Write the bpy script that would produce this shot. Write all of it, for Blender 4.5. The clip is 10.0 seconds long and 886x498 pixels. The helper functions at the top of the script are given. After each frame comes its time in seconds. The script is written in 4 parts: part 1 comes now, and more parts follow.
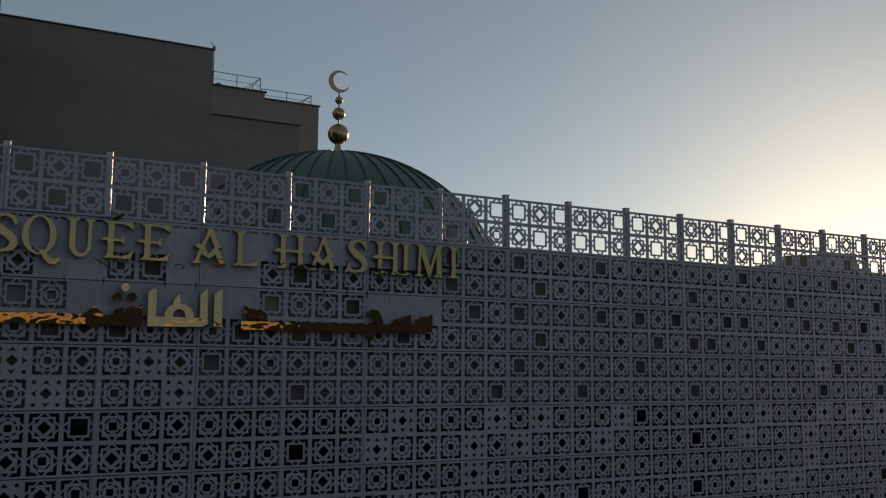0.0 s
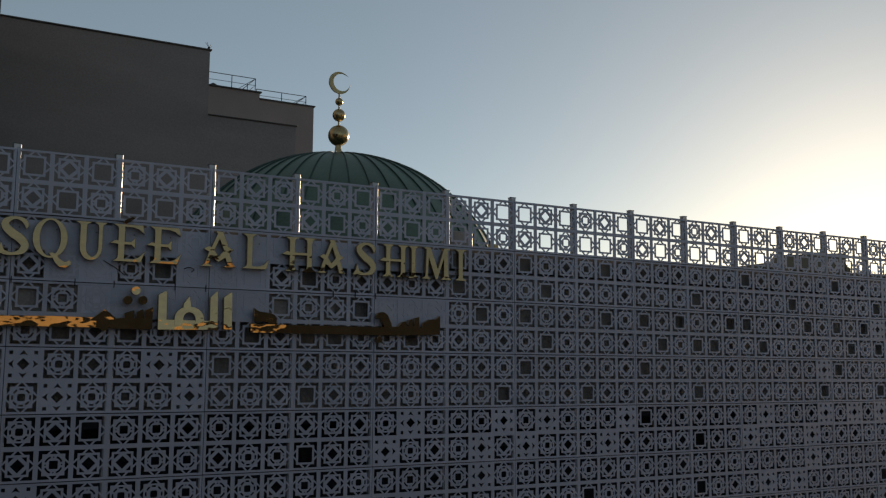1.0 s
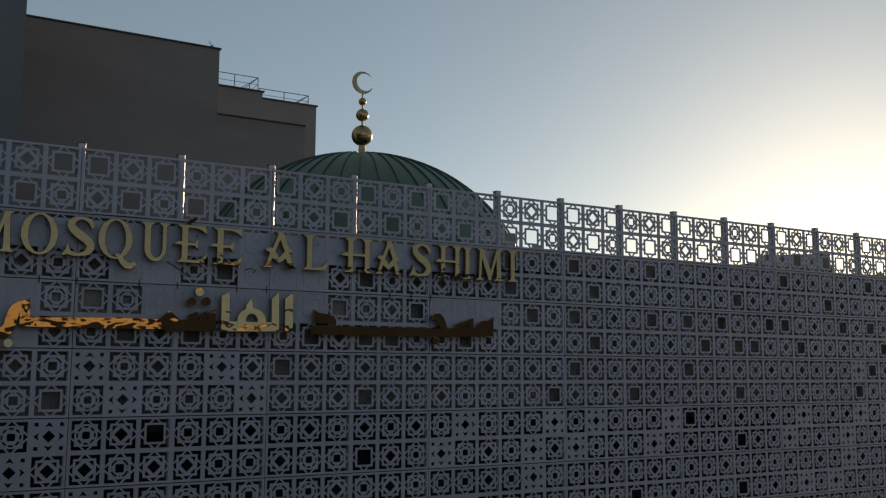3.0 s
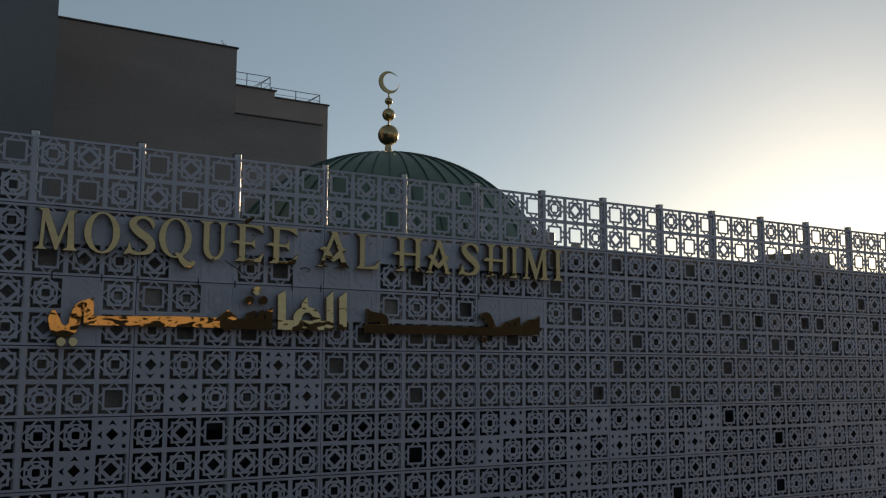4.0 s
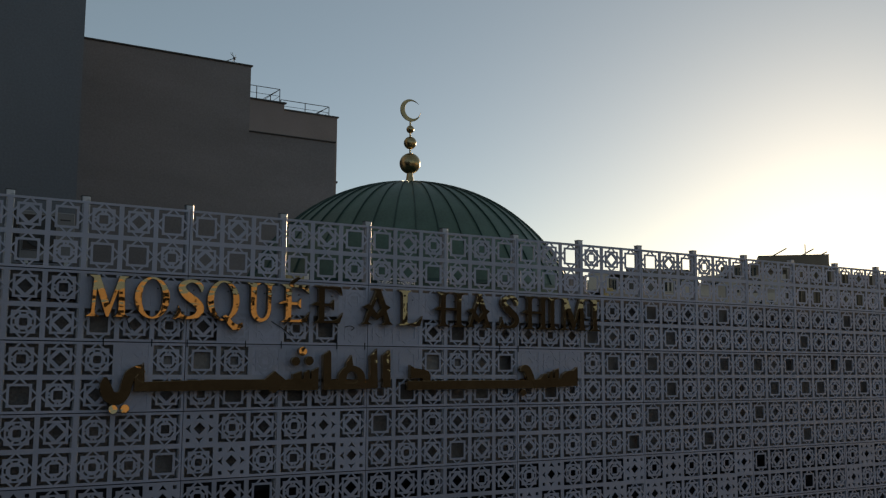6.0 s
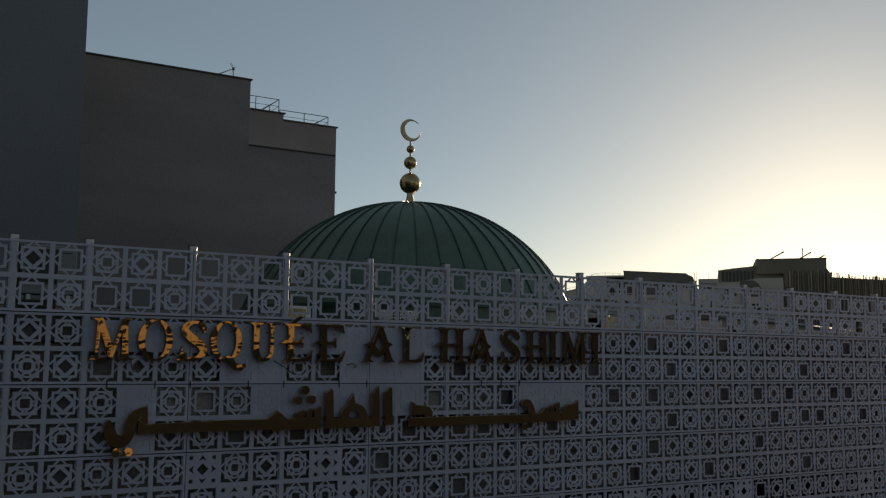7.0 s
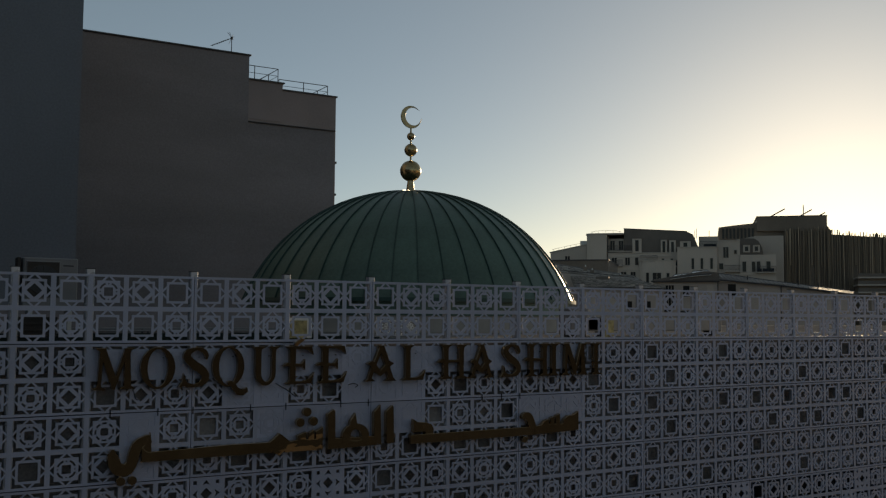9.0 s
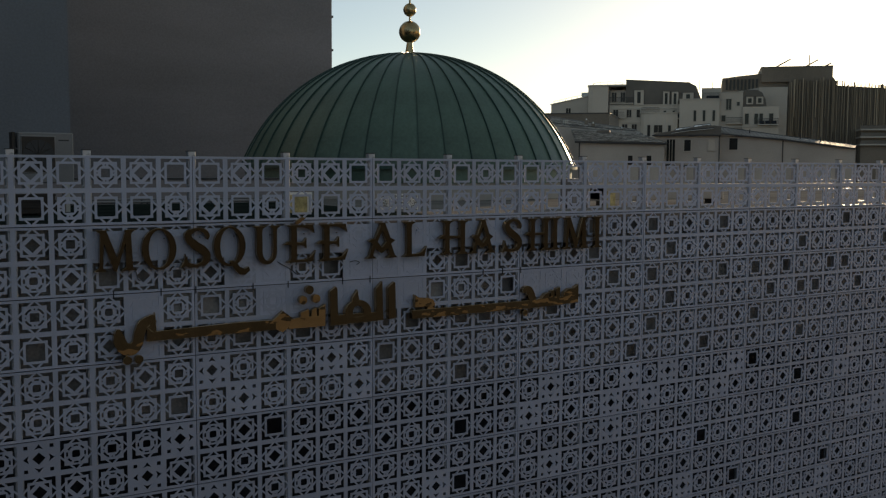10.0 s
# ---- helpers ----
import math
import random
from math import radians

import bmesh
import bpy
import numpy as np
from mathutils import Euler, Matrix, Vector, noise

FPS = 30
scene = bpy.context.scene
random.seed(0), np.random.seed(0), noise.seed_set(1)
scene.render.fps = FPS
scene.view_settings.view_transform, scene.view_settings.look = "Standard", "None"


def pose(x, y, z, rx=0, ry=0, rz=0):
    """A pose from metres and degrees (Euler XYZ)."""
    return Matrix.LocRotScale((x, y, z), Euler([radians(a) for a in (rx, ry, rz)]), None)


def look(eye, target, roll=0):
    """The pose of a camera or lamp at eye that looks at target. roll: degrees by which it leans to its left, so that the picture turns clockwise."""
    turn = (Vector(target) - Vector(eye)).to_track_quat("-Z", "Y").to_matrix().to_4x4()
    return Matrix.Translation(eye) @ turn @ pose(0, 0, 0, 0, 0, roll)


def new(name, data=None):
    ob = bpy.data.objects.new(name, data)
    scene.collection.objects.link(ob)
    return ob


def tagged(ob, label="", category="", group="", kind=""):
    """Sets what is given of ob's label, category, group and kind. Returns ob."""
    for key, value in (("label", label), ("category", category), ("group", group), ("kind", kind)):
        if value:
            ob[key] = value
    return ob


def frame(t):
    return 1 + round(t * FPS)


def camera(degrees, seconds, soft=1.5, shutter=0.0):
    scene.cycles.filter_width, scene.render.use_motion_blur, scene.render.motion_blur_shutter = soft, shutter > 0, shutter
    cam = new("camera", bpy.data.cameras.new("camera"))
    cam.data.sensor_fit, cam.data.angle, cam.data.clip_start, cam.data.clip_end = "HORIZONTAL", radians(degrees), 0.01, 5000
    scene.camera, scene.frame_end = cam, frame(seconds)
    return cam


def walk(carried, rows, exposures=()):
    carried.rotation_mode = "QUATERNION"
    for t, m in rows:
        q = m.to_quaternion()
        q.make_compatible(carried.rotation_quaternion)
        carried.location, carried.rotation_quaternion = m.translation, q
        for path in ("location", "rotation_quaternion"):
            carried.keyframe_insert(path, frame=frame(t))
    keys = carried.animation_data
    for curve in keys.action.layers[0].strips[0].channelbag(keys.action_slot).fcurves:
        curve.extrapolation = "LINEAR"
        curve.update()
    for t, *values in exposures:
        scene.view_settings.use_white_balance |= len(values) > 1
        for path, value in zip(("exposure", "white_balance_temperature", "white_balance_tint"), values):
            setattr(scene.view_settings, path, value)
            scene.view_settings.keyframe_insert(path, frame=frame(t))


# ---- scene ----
cam = camera(49.0, 10.0, soft=1.25)
PATH = [
    (0, (-1.132, -15.843, -2.374), (-0.178, -14.103, -2.124), 0.4),
    (0.5, (-1.309, -15.818, -2.343), (-0.352, -14.08, -2.094), 0.4),
    (1, (-1.448, -15.733, -2.325), (-0.475, -14.003, -2.076), 0.3),
    (1.5, (-1.677, -15.605, -2.325), (-0.691, -13.883, -2.076), 0.3),
    (2, (-1.963, -15.452, -2.318), (-0.968, -13.735, -2.069), 0.3),
    (3.5, (-2.968, -14.807, -2.298), (-1.956, -13.099, -2.05), 0.2),
    (4, (-3.435, -14.633, -2.317), (-2.42, -12.927, -2.07), 0.2),
    (4.5, (-3.859, -14.462, -2.314), (-2.841, -12.758, -2.066), 0.2),
    (5, (-4.096, -14.307, -2.187), (-3.075, -12.605, -1.941), 0.2),
    (5.5, (-4.155, -14.254, -1.722), (-3.133, -12.552, -1.48), 0.2),
    (5.7, (-4.165, -14.295, -1.536), (-3.144, -12.592, -1.298), 0.3),
    (7, (-4.317, -14.419, -0.692), (-3.29, -12.719, -0.455), 0.4),
    (7.5, (-4.375, -14.46, -0.349), (-3.348, -12.76, -0.115), 0.5),
    (8, (-4.389, -14.48, -0.08), (-3.361, -12.78, 0.153), 0.6),
    (8.5, (-4.381, -14.506, 0.18), (-3.353, -12.805, 0.405), 0.5),
    (8.75, (-4.381, -14.497, 0.303), (-3.351, -12.792, 0.498), 0.45),
    (9, (-4.38, -14.486, 0.426), (-3.348, -12.778, 0.564), 0.4),
    (9.25, (-4.374, -14.47, 0.533), (-3.341, -12.76, 0.6), 0.35),
    (9.5, (-4.365, -14.45, 0.639), (-3.331, -12.738, 0.616), 0.3),
    (9.75, (-4.349, -14.4, 0.748), (-3.315, -12.69, 0.649), 0.3),
    (10, (-4.329, -14.343, 0.856), (-3.296, -12.639, 0.688), 0.3),
]
EXPOSURES = [(t, stops, 7250 if t < 9.5 else 7400, 10) for t, stops in ((0, -0.27), (0.5, -0.12), (1, 0.0), (2, 0.02), (5.5, 0.02), (7, -0.25), (8.5, -0.34), (9, -0.3), (9.5, -0.12), (10, 0.31))]
walk(cam, [(t, look(eye, target, roll)) for t, eye, target, roll in PATH], EXPOSURES)

# ---- world, sun, exposure ----
SUN_EL, SUN_AZ = radians(8.45), radians(54.1)
world = bpy.data.worlds.new("world")
scene.world = world
world.use_nodes = True
wn = world.node_tree.nodes
sky = wn.new("ShaderNodeTexSky")
sky.sky_type, sky.sun_disc = "NISHITA", False
sky.sun_elevation, sky.sun_rotation = SUN_EL, SUN_AZ
sky.air_density, sky.dust_density, sky.ozone_density = 0.66, 0.26, 1.3
wn["Background"].inputs["Strength"].default_value = 0.108
# a thin even veil of high haze over the clear sky
veil = wn.new("ShaderNodeMix")
veil.data_type = "RGBA"
veil.inputs["Factor"].default_value = 0.22
veil_a, veil_b = [i for i in veil.inputs if i.type == "RGBA"]
veil_b.default_value = (4.0, 4.8, 4.3, 1)
world.node_tree.links.new(sky.outputs["Color"], veil_a)
world.node_tree.links.new([o for o in veil.outputs if o.type == "RGBA"][0], wn["Background"].inputs["Color"])

sun = new("sun", bpy.data.lights.new("sun", "SUN"))
sun.data.energy, sun.data.angle, sun.data.color = 4.2, radians(0.6), (1.0, 0.80, 0.56)
sun_dir = Vector((math.sin(SUN_AZ) * math.cos(SUN_EL), math.cos(SUN_AZ) * math.cos(SUN_EL), math.sin(SUN_EL)))
sun.matrix_world = look(sun_dir * 300, (0, 0, 0))


# ---- materials ----
def material(name, colour, rough=0.6, metal=0.0, vary=0.15, grain=30.0, stain=1.2, bump=0.1, stretch=(1, 1, 1),
             island=0.0, piece=0.0, tint=None, rough_vary=0.1, wave=None, spec=0.5):
    """A surface with fine grain, broad stains and relief. wave: (scale, strength) of a soft waviness."""
    m = bpy.data.materials.new(name)
    m.use_nodes = True
    nt, N, L = m.node_tree, m.node_tree.nodes, m.node_tree.links
    b = N["Principled BSDF"]
    tc = N.new("ShaderNodeTexCoord")
    mp = N.new("ShaderNodeMapping")
    mp.inputs["Scale"].default_value = stretch
    L.new(tc.outputs["Object"], mp.inputs["Vector"])
    fine, broad = N.new("ShaderNodeTexNoise"), N.new("ShaderNodeTexNoise")
    fine.inputs["Scale"].default_value, fine.inputs["Detail"].default_value = grain, 6
    broad.inputs["Scale"].default_value, broad.inputs["Detail"].default_value = stain, 4
    L.new((mp if stretch[0] > 1 else tc).outputs["Vector" if stretch[0] > 1 else "Object"], fine.inputs["Vector"])
    L.new(mp.outputs["Vector"], broad.inputs["Vector"])
    add = N.new("ShaderNodeMath")
    add.operation = "MULTIPLY_ADD"
    L.new(fine.outputs["Fac"], add.inputs[0])
    add.inputs[1].default_value = 0.45
    L.new(broad.outputs["Fac"], add.inputs[2])
    ramp = N.new("ShaderNodeValToRGB")
    lo, hi = ramp.color_ramp.elements
    lo.position, hi.position = 0.42, 1.02
    dark = tint or tuple(c * (1 - 2 * vary) for c in colour)
    lo.color, hi.color = (*dark, 1), (*(min(1, c * (1 + vary)) for c in colour), 1)
    L.new(add.outputs[0], ramp.inputs["Fac"])
    out = ramp.outputs["Color"]
    if island or piece:
        info = N.new("ShaderNodeObjectInfo" if island else "ShaderNodeNewGeometry")
        mul = N.new("ShaderNodeMapRange")
        mul.inputs["To Min"].default_value, mul.inputs["To Max"].default_value = 1 - max(island, piece), 1 + max(island, piece)
        L.new(info.outputs["Random" if island else "Random Per Island"], mul.inputs["Value"])
        hsv = N.new("ShaderNodeHueSaturation")
        L.new(mul.outputs[0], hsv.inputs["Value"])
        L.new(out, hsv.inputs["Color"])
        out = hsv.outputs["Color"]
    L.new(out, b.inputs["Base Color"])
    b.inputs["Metallic"].default_value = metal
    b.inputs["Specular IOR Level"].default_value = spec
    rr = N.new("ShaderNodeMapRange")
    rr.inputs["To Min"].default_value, rr.inputs["To Max"].default_value = max(0.02, rough - rough_vary), min(1, rough + rough_vary)
    L.new(broad.outputs["Fac"], rr.inputs["Value"])
    L.new(rr.outputs[0], b.inputs["Roughness"])
    normal = None
    if bump:
        bp = N.new("ShaderNodeBump")
        bp.inputs["Strength"].default_value, bp.inputs["Distance"].default_value = bump, 0.01
        L.new(fine.outputs["Fac"], bp.inputs["Height"])
        normal = bp
    if wave:
        wv = N.new("ShaderNodeTexNoise")
        wv.inputs["Scale"].default_value, wv.inputs["Detail"].default_value = wave[0], 1.2
        drawn = N.new("ShaderNodeMapping")
        drawn.inputs["Scale"].default_value = (0.8, 1.0, 1.2)
        L.new(tc.outputs["Object"], drawn.inputs["Vector"])
        L.new(drawn.outputs["Vector"], wv.inputs["Vector"])
        b2 = N.new("ShaderNodeBump")
        b2.inputs["Strength"].default_value, b2.inputs["Distance"].default_value = wave[1], 0.05
        L.new(wv.outputs["Fac"], b2.inputs["Height"])
        if normal:
            L.new(normal.outputs["Normal"], b2.inputs["Normal"])
        normal = b2
    if normal:
        L.new(normal.outputs["Normal"], b.inputs["Normal"])
    return m


PAINT = material("pale_powder_coat", (0.435, 0.455, 0.580), 0.45, 0, 0.10, 60, 0.8, 0.04, island=0.05)
POST = material("galvanised_post", (0.50, 0.505, 0.55), 0.28, 0.25, 0.1, 50, 2, 0.05)
GOLD = material("mirror_gold", (0.345, 0.236, 0.133), 0.03, 1.0, 0.08, 40, 2.5, 0.0, rough_vary=0.01, wave=(5.5, 0.055))
GOLD_WAVY = material("beaten_gold", (0.47, 0.325, 0.18), 0.03, 1.0, 0.08, 40, 2.5, 0.0, rough_vary=0.01, wave=(5.0, 0.065))
BRASS = material("satin_brass", (0.45, 0.335, 0.18), 0.28, 1.0, 0.18, 30, 5, 0.03)
COPPER = material("green_patina_metal", (0.090, 0.148, 0.122), 0.44, 0.1, 0.22, 14, 1.1, 0.06, island=0.10, spec=0.4)
SEAM = material("dark_green_seam", (0.03, 0.07, 0.062), 0.45, 0.15, 0.2, 14, 1.5, 0.06)
PLINTH = material("beige_render", (0.40, 0.37, 0.34), 0.8, 0, 0.12, 45, 0.8, 0.12)
BACKING = material("grey_brown_backing", (0.28, 0.258, 0.25), 0.85, 0, 0.25, 25, 0.6, 0.15)
NET = material("white_net", (0.86, 0.86, 0.86), 0.6, 0, 0.06, 40, 4, 0.02)
net_nodes, net_links = NET.node_tree.nodes, NET.node_tree.links
through_light, blend = net_nodes.new("ShaderNodeBsdfTranslucent"), net_nodes.new("ShaderNodeMixShader")
through_light.inputs["Color"].default_value = (0.85, 0.85, 0.85, 1)
blend.inputs["Fac"].default_value = 0.25
net_links.new(net_nodes["Principled BSDF"].outputs[0], blend.inputs[1])
net_links.new(through_light.outputs[0], blend.inputs[2])
net_links.new(blend.outputs[0], net_nodes["Material Output"].inputs["Surface"])
MEMBRANE = material("roof_sheet", (0.022, 0.028, 0.026), 0.9, 0, 0.3, 20, 0.8, 0.1, spec=0.0)
# navy shade of the openings put into the colour; the black joints share it
CAVITY = material("joint_and_recess_shade", (0.050, 0.054, 0.070), 0.8, 0, 0.3, 20, 0.8, 0.1)
ROOFING = material("roof_gravel_sheet", (0.20, 0.19, 0.185), 0.95, 0, 0.2, 40, 0.5, 0.3, spec=0.0)
GABLE = material("grey_gable_render", (0.210, 0.203, 0.226), 0.85, 0, 0.20, 14, 0.42, 0.04, stretch=(0.22, 0.22, 0.9))
GABLE2 = material("brown_grey_render", (0.255, 0.225, 0.232), 0.85, 0, 0.12, 18, 0.2, 0.10)
BLUEWALL = material("blue_grey_render", (0.165, 0.180, 0.212), 0.85, 0, 0.2, 18, 0.18, 0.15, stretch=(1, 1, 0.5))
COPING = material("dark_zinc_coping", (0.06, 0.06, 0.065), 0.5, 0.4, 0.15, 30, 2, 0.1)
STEEL = material("galvanised_tube", (0.45, 0.45, 0.45), 0.4, 0.8, 0.1, 40, 2, 0.05)
DARKSTEEL = material("dark_metal", (0.05, 0.05, 0.055), 0.5, 0.5, 0.15, 40, 2, 0.05)
UNITBODY = material("aged_white_casing", (0.215, 0.208, 0.216), 0.5, 0, 0.1, 30, 2, 0.05)
GRILLE = material("brown_black_grille", (0.045, 0.035, 0.03), 0.6, 0.2, 0.2, 30, 3, 0.1)
OCHRE = material("yellow_board", (0.50, 0.42, 0.20), 0.7, 0, 0.35, 26, 9, 0.2)
STUCCO = material("cream_stucco", (0.48, 0.42, 0.37), 0.85, 0, 0.10, 6, 0.12, 0.1)
STUCCO2 = material("pale_grey_stucco", (0.43, 0.385, 0.345), 0.85, 0, 0.10, 6, 0.12, 0.1)
SLATE = material("slate_roof", (0.118, 0.102, 0.09), 0.6, 0, 0.2, 8, 0.3, 0.15)
GLASS = material("dark_window_glass", (0.02, 0.02, 0.022), 0.15, 0, 0.2, 2, 0.5, 0.0, spec=0.2)
TIMBER = material("brown_timber_fins", (0.215, 0.17, 0.125), 0.75, 0, 0.35, 3, 0.2, 0.2, stretch=(3, 3, 0.3), island=0.5)
DARKBLOCK = material("dark_brown_cladding", (0.19, 0.155, 0.125), 0.75, 0, 0.2, 4, 0.15, 0.15)
TILEROOF = material("grey_tile_roof", (0.27, 0.25, 0.24), 0.75, 0, 0.25, 5, 0.3, 0.25, island=0.35, spec=0.1)
TILES = material("weathered_tiles", (0.36, 0.335, 0.315), 0.6, 0, 0.25, 9, 0.5, 0.2, piece=0.5, spec=0.3)
SHEDWALL = material("grey_shed_render", (0.42, 0.37, 0.335), 0.85, 0, 0.12, 8, 0.25, 0.15)
# pale base colour stands in for sky mirrored in the glass
SKYLIGHT = material("sky_reflection_pale", (0.55, 0.56, 0.56), 0.25, 0.0, 0.1, 3, 0.5, 0.0)
ASPHALT = material("asphalt", (0.05, 0.05, 0.052), 0.9, 0, 0.2, 60, 0.4, 0.3)
PAVING = material("grey_paving", (0.22, 0.21, 0.20), 0.85, 0, 0.15, 30, 0.6, 0.2)
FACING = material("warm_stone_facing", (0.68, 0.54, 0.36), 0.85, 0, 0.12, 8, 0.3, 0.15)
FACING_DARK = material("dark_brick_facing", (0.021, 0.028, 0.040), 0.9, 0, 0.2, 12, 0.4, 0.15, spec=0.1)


# ---- small builders ----
def mesh_of(name, verts, faces, mat, smooth=False):
    me = bpy.data.meshes.new(name)
    me.from_pydata(verts, [], faces)
    me.materials.append(mat)
    if smooth:
        me.polygons.foreach_set("use_smooth", [True] * len(me.polygons))
    me.update()
    return me


def bm_mesh(name, bm, mat, smooth=False):
    bmesh.ops.recalc_face_normals(bm, faces=bm.faces)
    me = bpy.data.meshes.new(name)
    bm.to_mesh(me)
    bm.free()
    me.materials.append(mat)
    if smooth:
        me.polygons.foreach_set("use_smooth", [True] * len(me.polygons))
    return me


def part(name, bm, mat, parent=None, label="", m=None, smooth=False):
    """Links a bmesh or a mesh as one object under a thing or a part; m is its pose in the parent."""
    me = bm if isinstance(bm, bpy.types.Mesh) else bm_mesh(name, bm, mat, smooth)
    ob = new(name, me)
    if parent:
        ob.parent = parent
    if m:
        ob.matrix_basis = m
    if label:
        tagged(ob, label)
    return ob


def box(bm, x0, x1, y0, y1, z0, z1, bevel=0.0, steps=1):
    made = bmesh.ops.create_cube(bm, size=1.0, matrix=Matrix.LocRotScale(((x0 + x1) / 2, (y0 + y1) / 2, (z0 + z1) / 2), None,
                                                                         (abs(x1 - x0), abs(y1 - y0), abs(z1 - z0))))
    if bevel:
        edges = list({e for v in made["verts"] for e in v.link_edges})
        bmesh.ops.bevel(bm, geom=edges, offset=bevel, segments=steps, affect="EDGES")
    return bm


def boxed(x0, x1, y0, y1, z0, z1, bevel=0.0):
    return box(bmesh.new(), x0, x1, y0, y1, z0, z1, bevel)


def tube(bm, a, b, r, n=8, r2=None):
    a, b = Vector(a), Vector(b)
    d = b - a
    m = Matrix.Translation((a + b) / 2) @ d.to_track_quat("Z", "Y").to_matrix().to_4x4()
    bmesh.ops.create_cone(bm, cap_ends=True, segments=n, radius1=r, radius2=r if r2 is None else r2, depth=d.length, matrix=m)
    return bm


def prism(bm, ring, y0, y1):
    """A polygon in x, z pushed from y0 to y1."""
    a = [bm.verts.new((x, y0, z)) for x, z in ring]
    b = [bm.verts.new((x, y1, z)) for x, z in ring]
    bm.faces.new(a)
    bm.faces.new(b[::-1])
    for i in range(len(ring)):
        j = (i + 1) % len(ring)
        bm.faces.new((a[j], a[i], b[i], b[j]))
    return bm


def cutout(name, rings, depth, mat, bevel=0.0):
    """A plate from closed rings in the x, z plane (holes inside outlines are left open), its front at y = 0, depth thick."""
    cu = bpy.data.curves.new(name, "CURVE")
    cu.dimensions, cu.fill_mode, cu.extrude, cu.bevel_depth, cu.bevel_resolution = "2D", "BOTH", depth / 2 - bevel, bevel, 0
    for ring in rings:
        sp = cu.splines.new("POLY")
        sp.points.add(len(ring) - 1)
        for p, (x, z) in zip(sp.points, ring):
            p.co = (x, z, 0, 1)
        sp.use_cyclic_u = True
    tmp = bpy.data.objects.new(name, cu)
    scene.collection.objects.link(tmp)
    me = bpy.data.meshes.new_from_object(tmp.evaluated_get(bpy.context.evaluated_depsgraph_get()))
    bpy.data.objects.remove(tmp)
    bpy.data.curves.remove(cu)
    me.transform(Matrix(((1, 0, 0, 0), (0, 0, -1, depth / 2), (0, 1, 0, 0), (0, 0, 0, 1))))
    me.materials.clear()
    me.materials.append(mat)
    me.polygons.foreach_set("use_smooth", [False] * len(me.polygons))
    return me


def empty(name, m=None):
    ob = new(name)
    if m:
        ob.matrix_basis = m
    return ob


# ---- ground and street ----
STREET = -10.0
tagged(part("ground", boxed(-2500, 2500, -2500, 2500, STREET - 0.5, STREET), PAVING), "grey paved ground of the city", "ground", kind="structure")
tagged(part("road", boxed(-300, 300, -18, -6, STREET, STREET + 0.02), ASPHALT), "dark asphalt street before the facade", "road", kind="structure")
kerb = boxed(-300, 300, -6, -0.6, STREET, STREET + 0.14, 0.02)
tagged(part("pavement", kerb, PAVING), "raised grey pavement along the facade", "pavement", kind="structure")

# plain unseen walls close the street behind the camera; colours picked for gold reflections
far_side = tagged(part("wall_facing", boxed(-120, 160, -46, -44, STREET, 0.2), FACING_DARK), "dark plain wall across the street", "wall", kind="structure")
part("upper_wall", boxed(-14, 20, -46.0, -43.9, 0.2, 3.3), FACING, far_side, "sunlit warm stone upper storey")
pane = bm_mesh("window_pane", boxed(-0.5, 0.5, -43.9, -43.86, 0.9, 2.5), GLASS)
for i in range(15):
    part("window_pane", pane, GLASS, far_side, m=pose(-12.5 + 2.2 * i, 0, 0))
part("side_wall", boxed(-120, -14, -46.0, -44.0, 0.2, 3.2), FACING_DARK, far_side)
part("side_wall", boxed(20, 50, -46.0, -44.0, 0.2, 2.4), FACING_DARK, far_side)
# added reflector, never in view: warms and brightens the facade's right half
part("bounce_wall", boxed(50, 170, -46.0, -43.8, STREET, 10.5), FACING, far_side, "unseen warm stone front added to bounce sun onto the facade")
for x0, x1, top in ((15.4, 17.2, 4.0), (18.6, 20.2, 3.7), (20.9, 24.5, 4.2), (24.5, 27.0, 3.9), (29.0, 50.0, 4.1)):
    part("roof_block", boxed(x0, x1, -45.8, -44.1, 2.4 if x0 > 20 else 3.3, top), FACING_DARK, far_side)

# added out of view: tall dark wall that keeps skylight off the facade's left
tagged(part("sky_block_wall", boxed(-22, -20, -44, 11.8, STREET, 13.0), FACING_DARK), "unseen dark wall added to block skylight from the left", "wall", kind="structure")

# ---- pierced facade ----
P = 0.5
THICK = 0.02


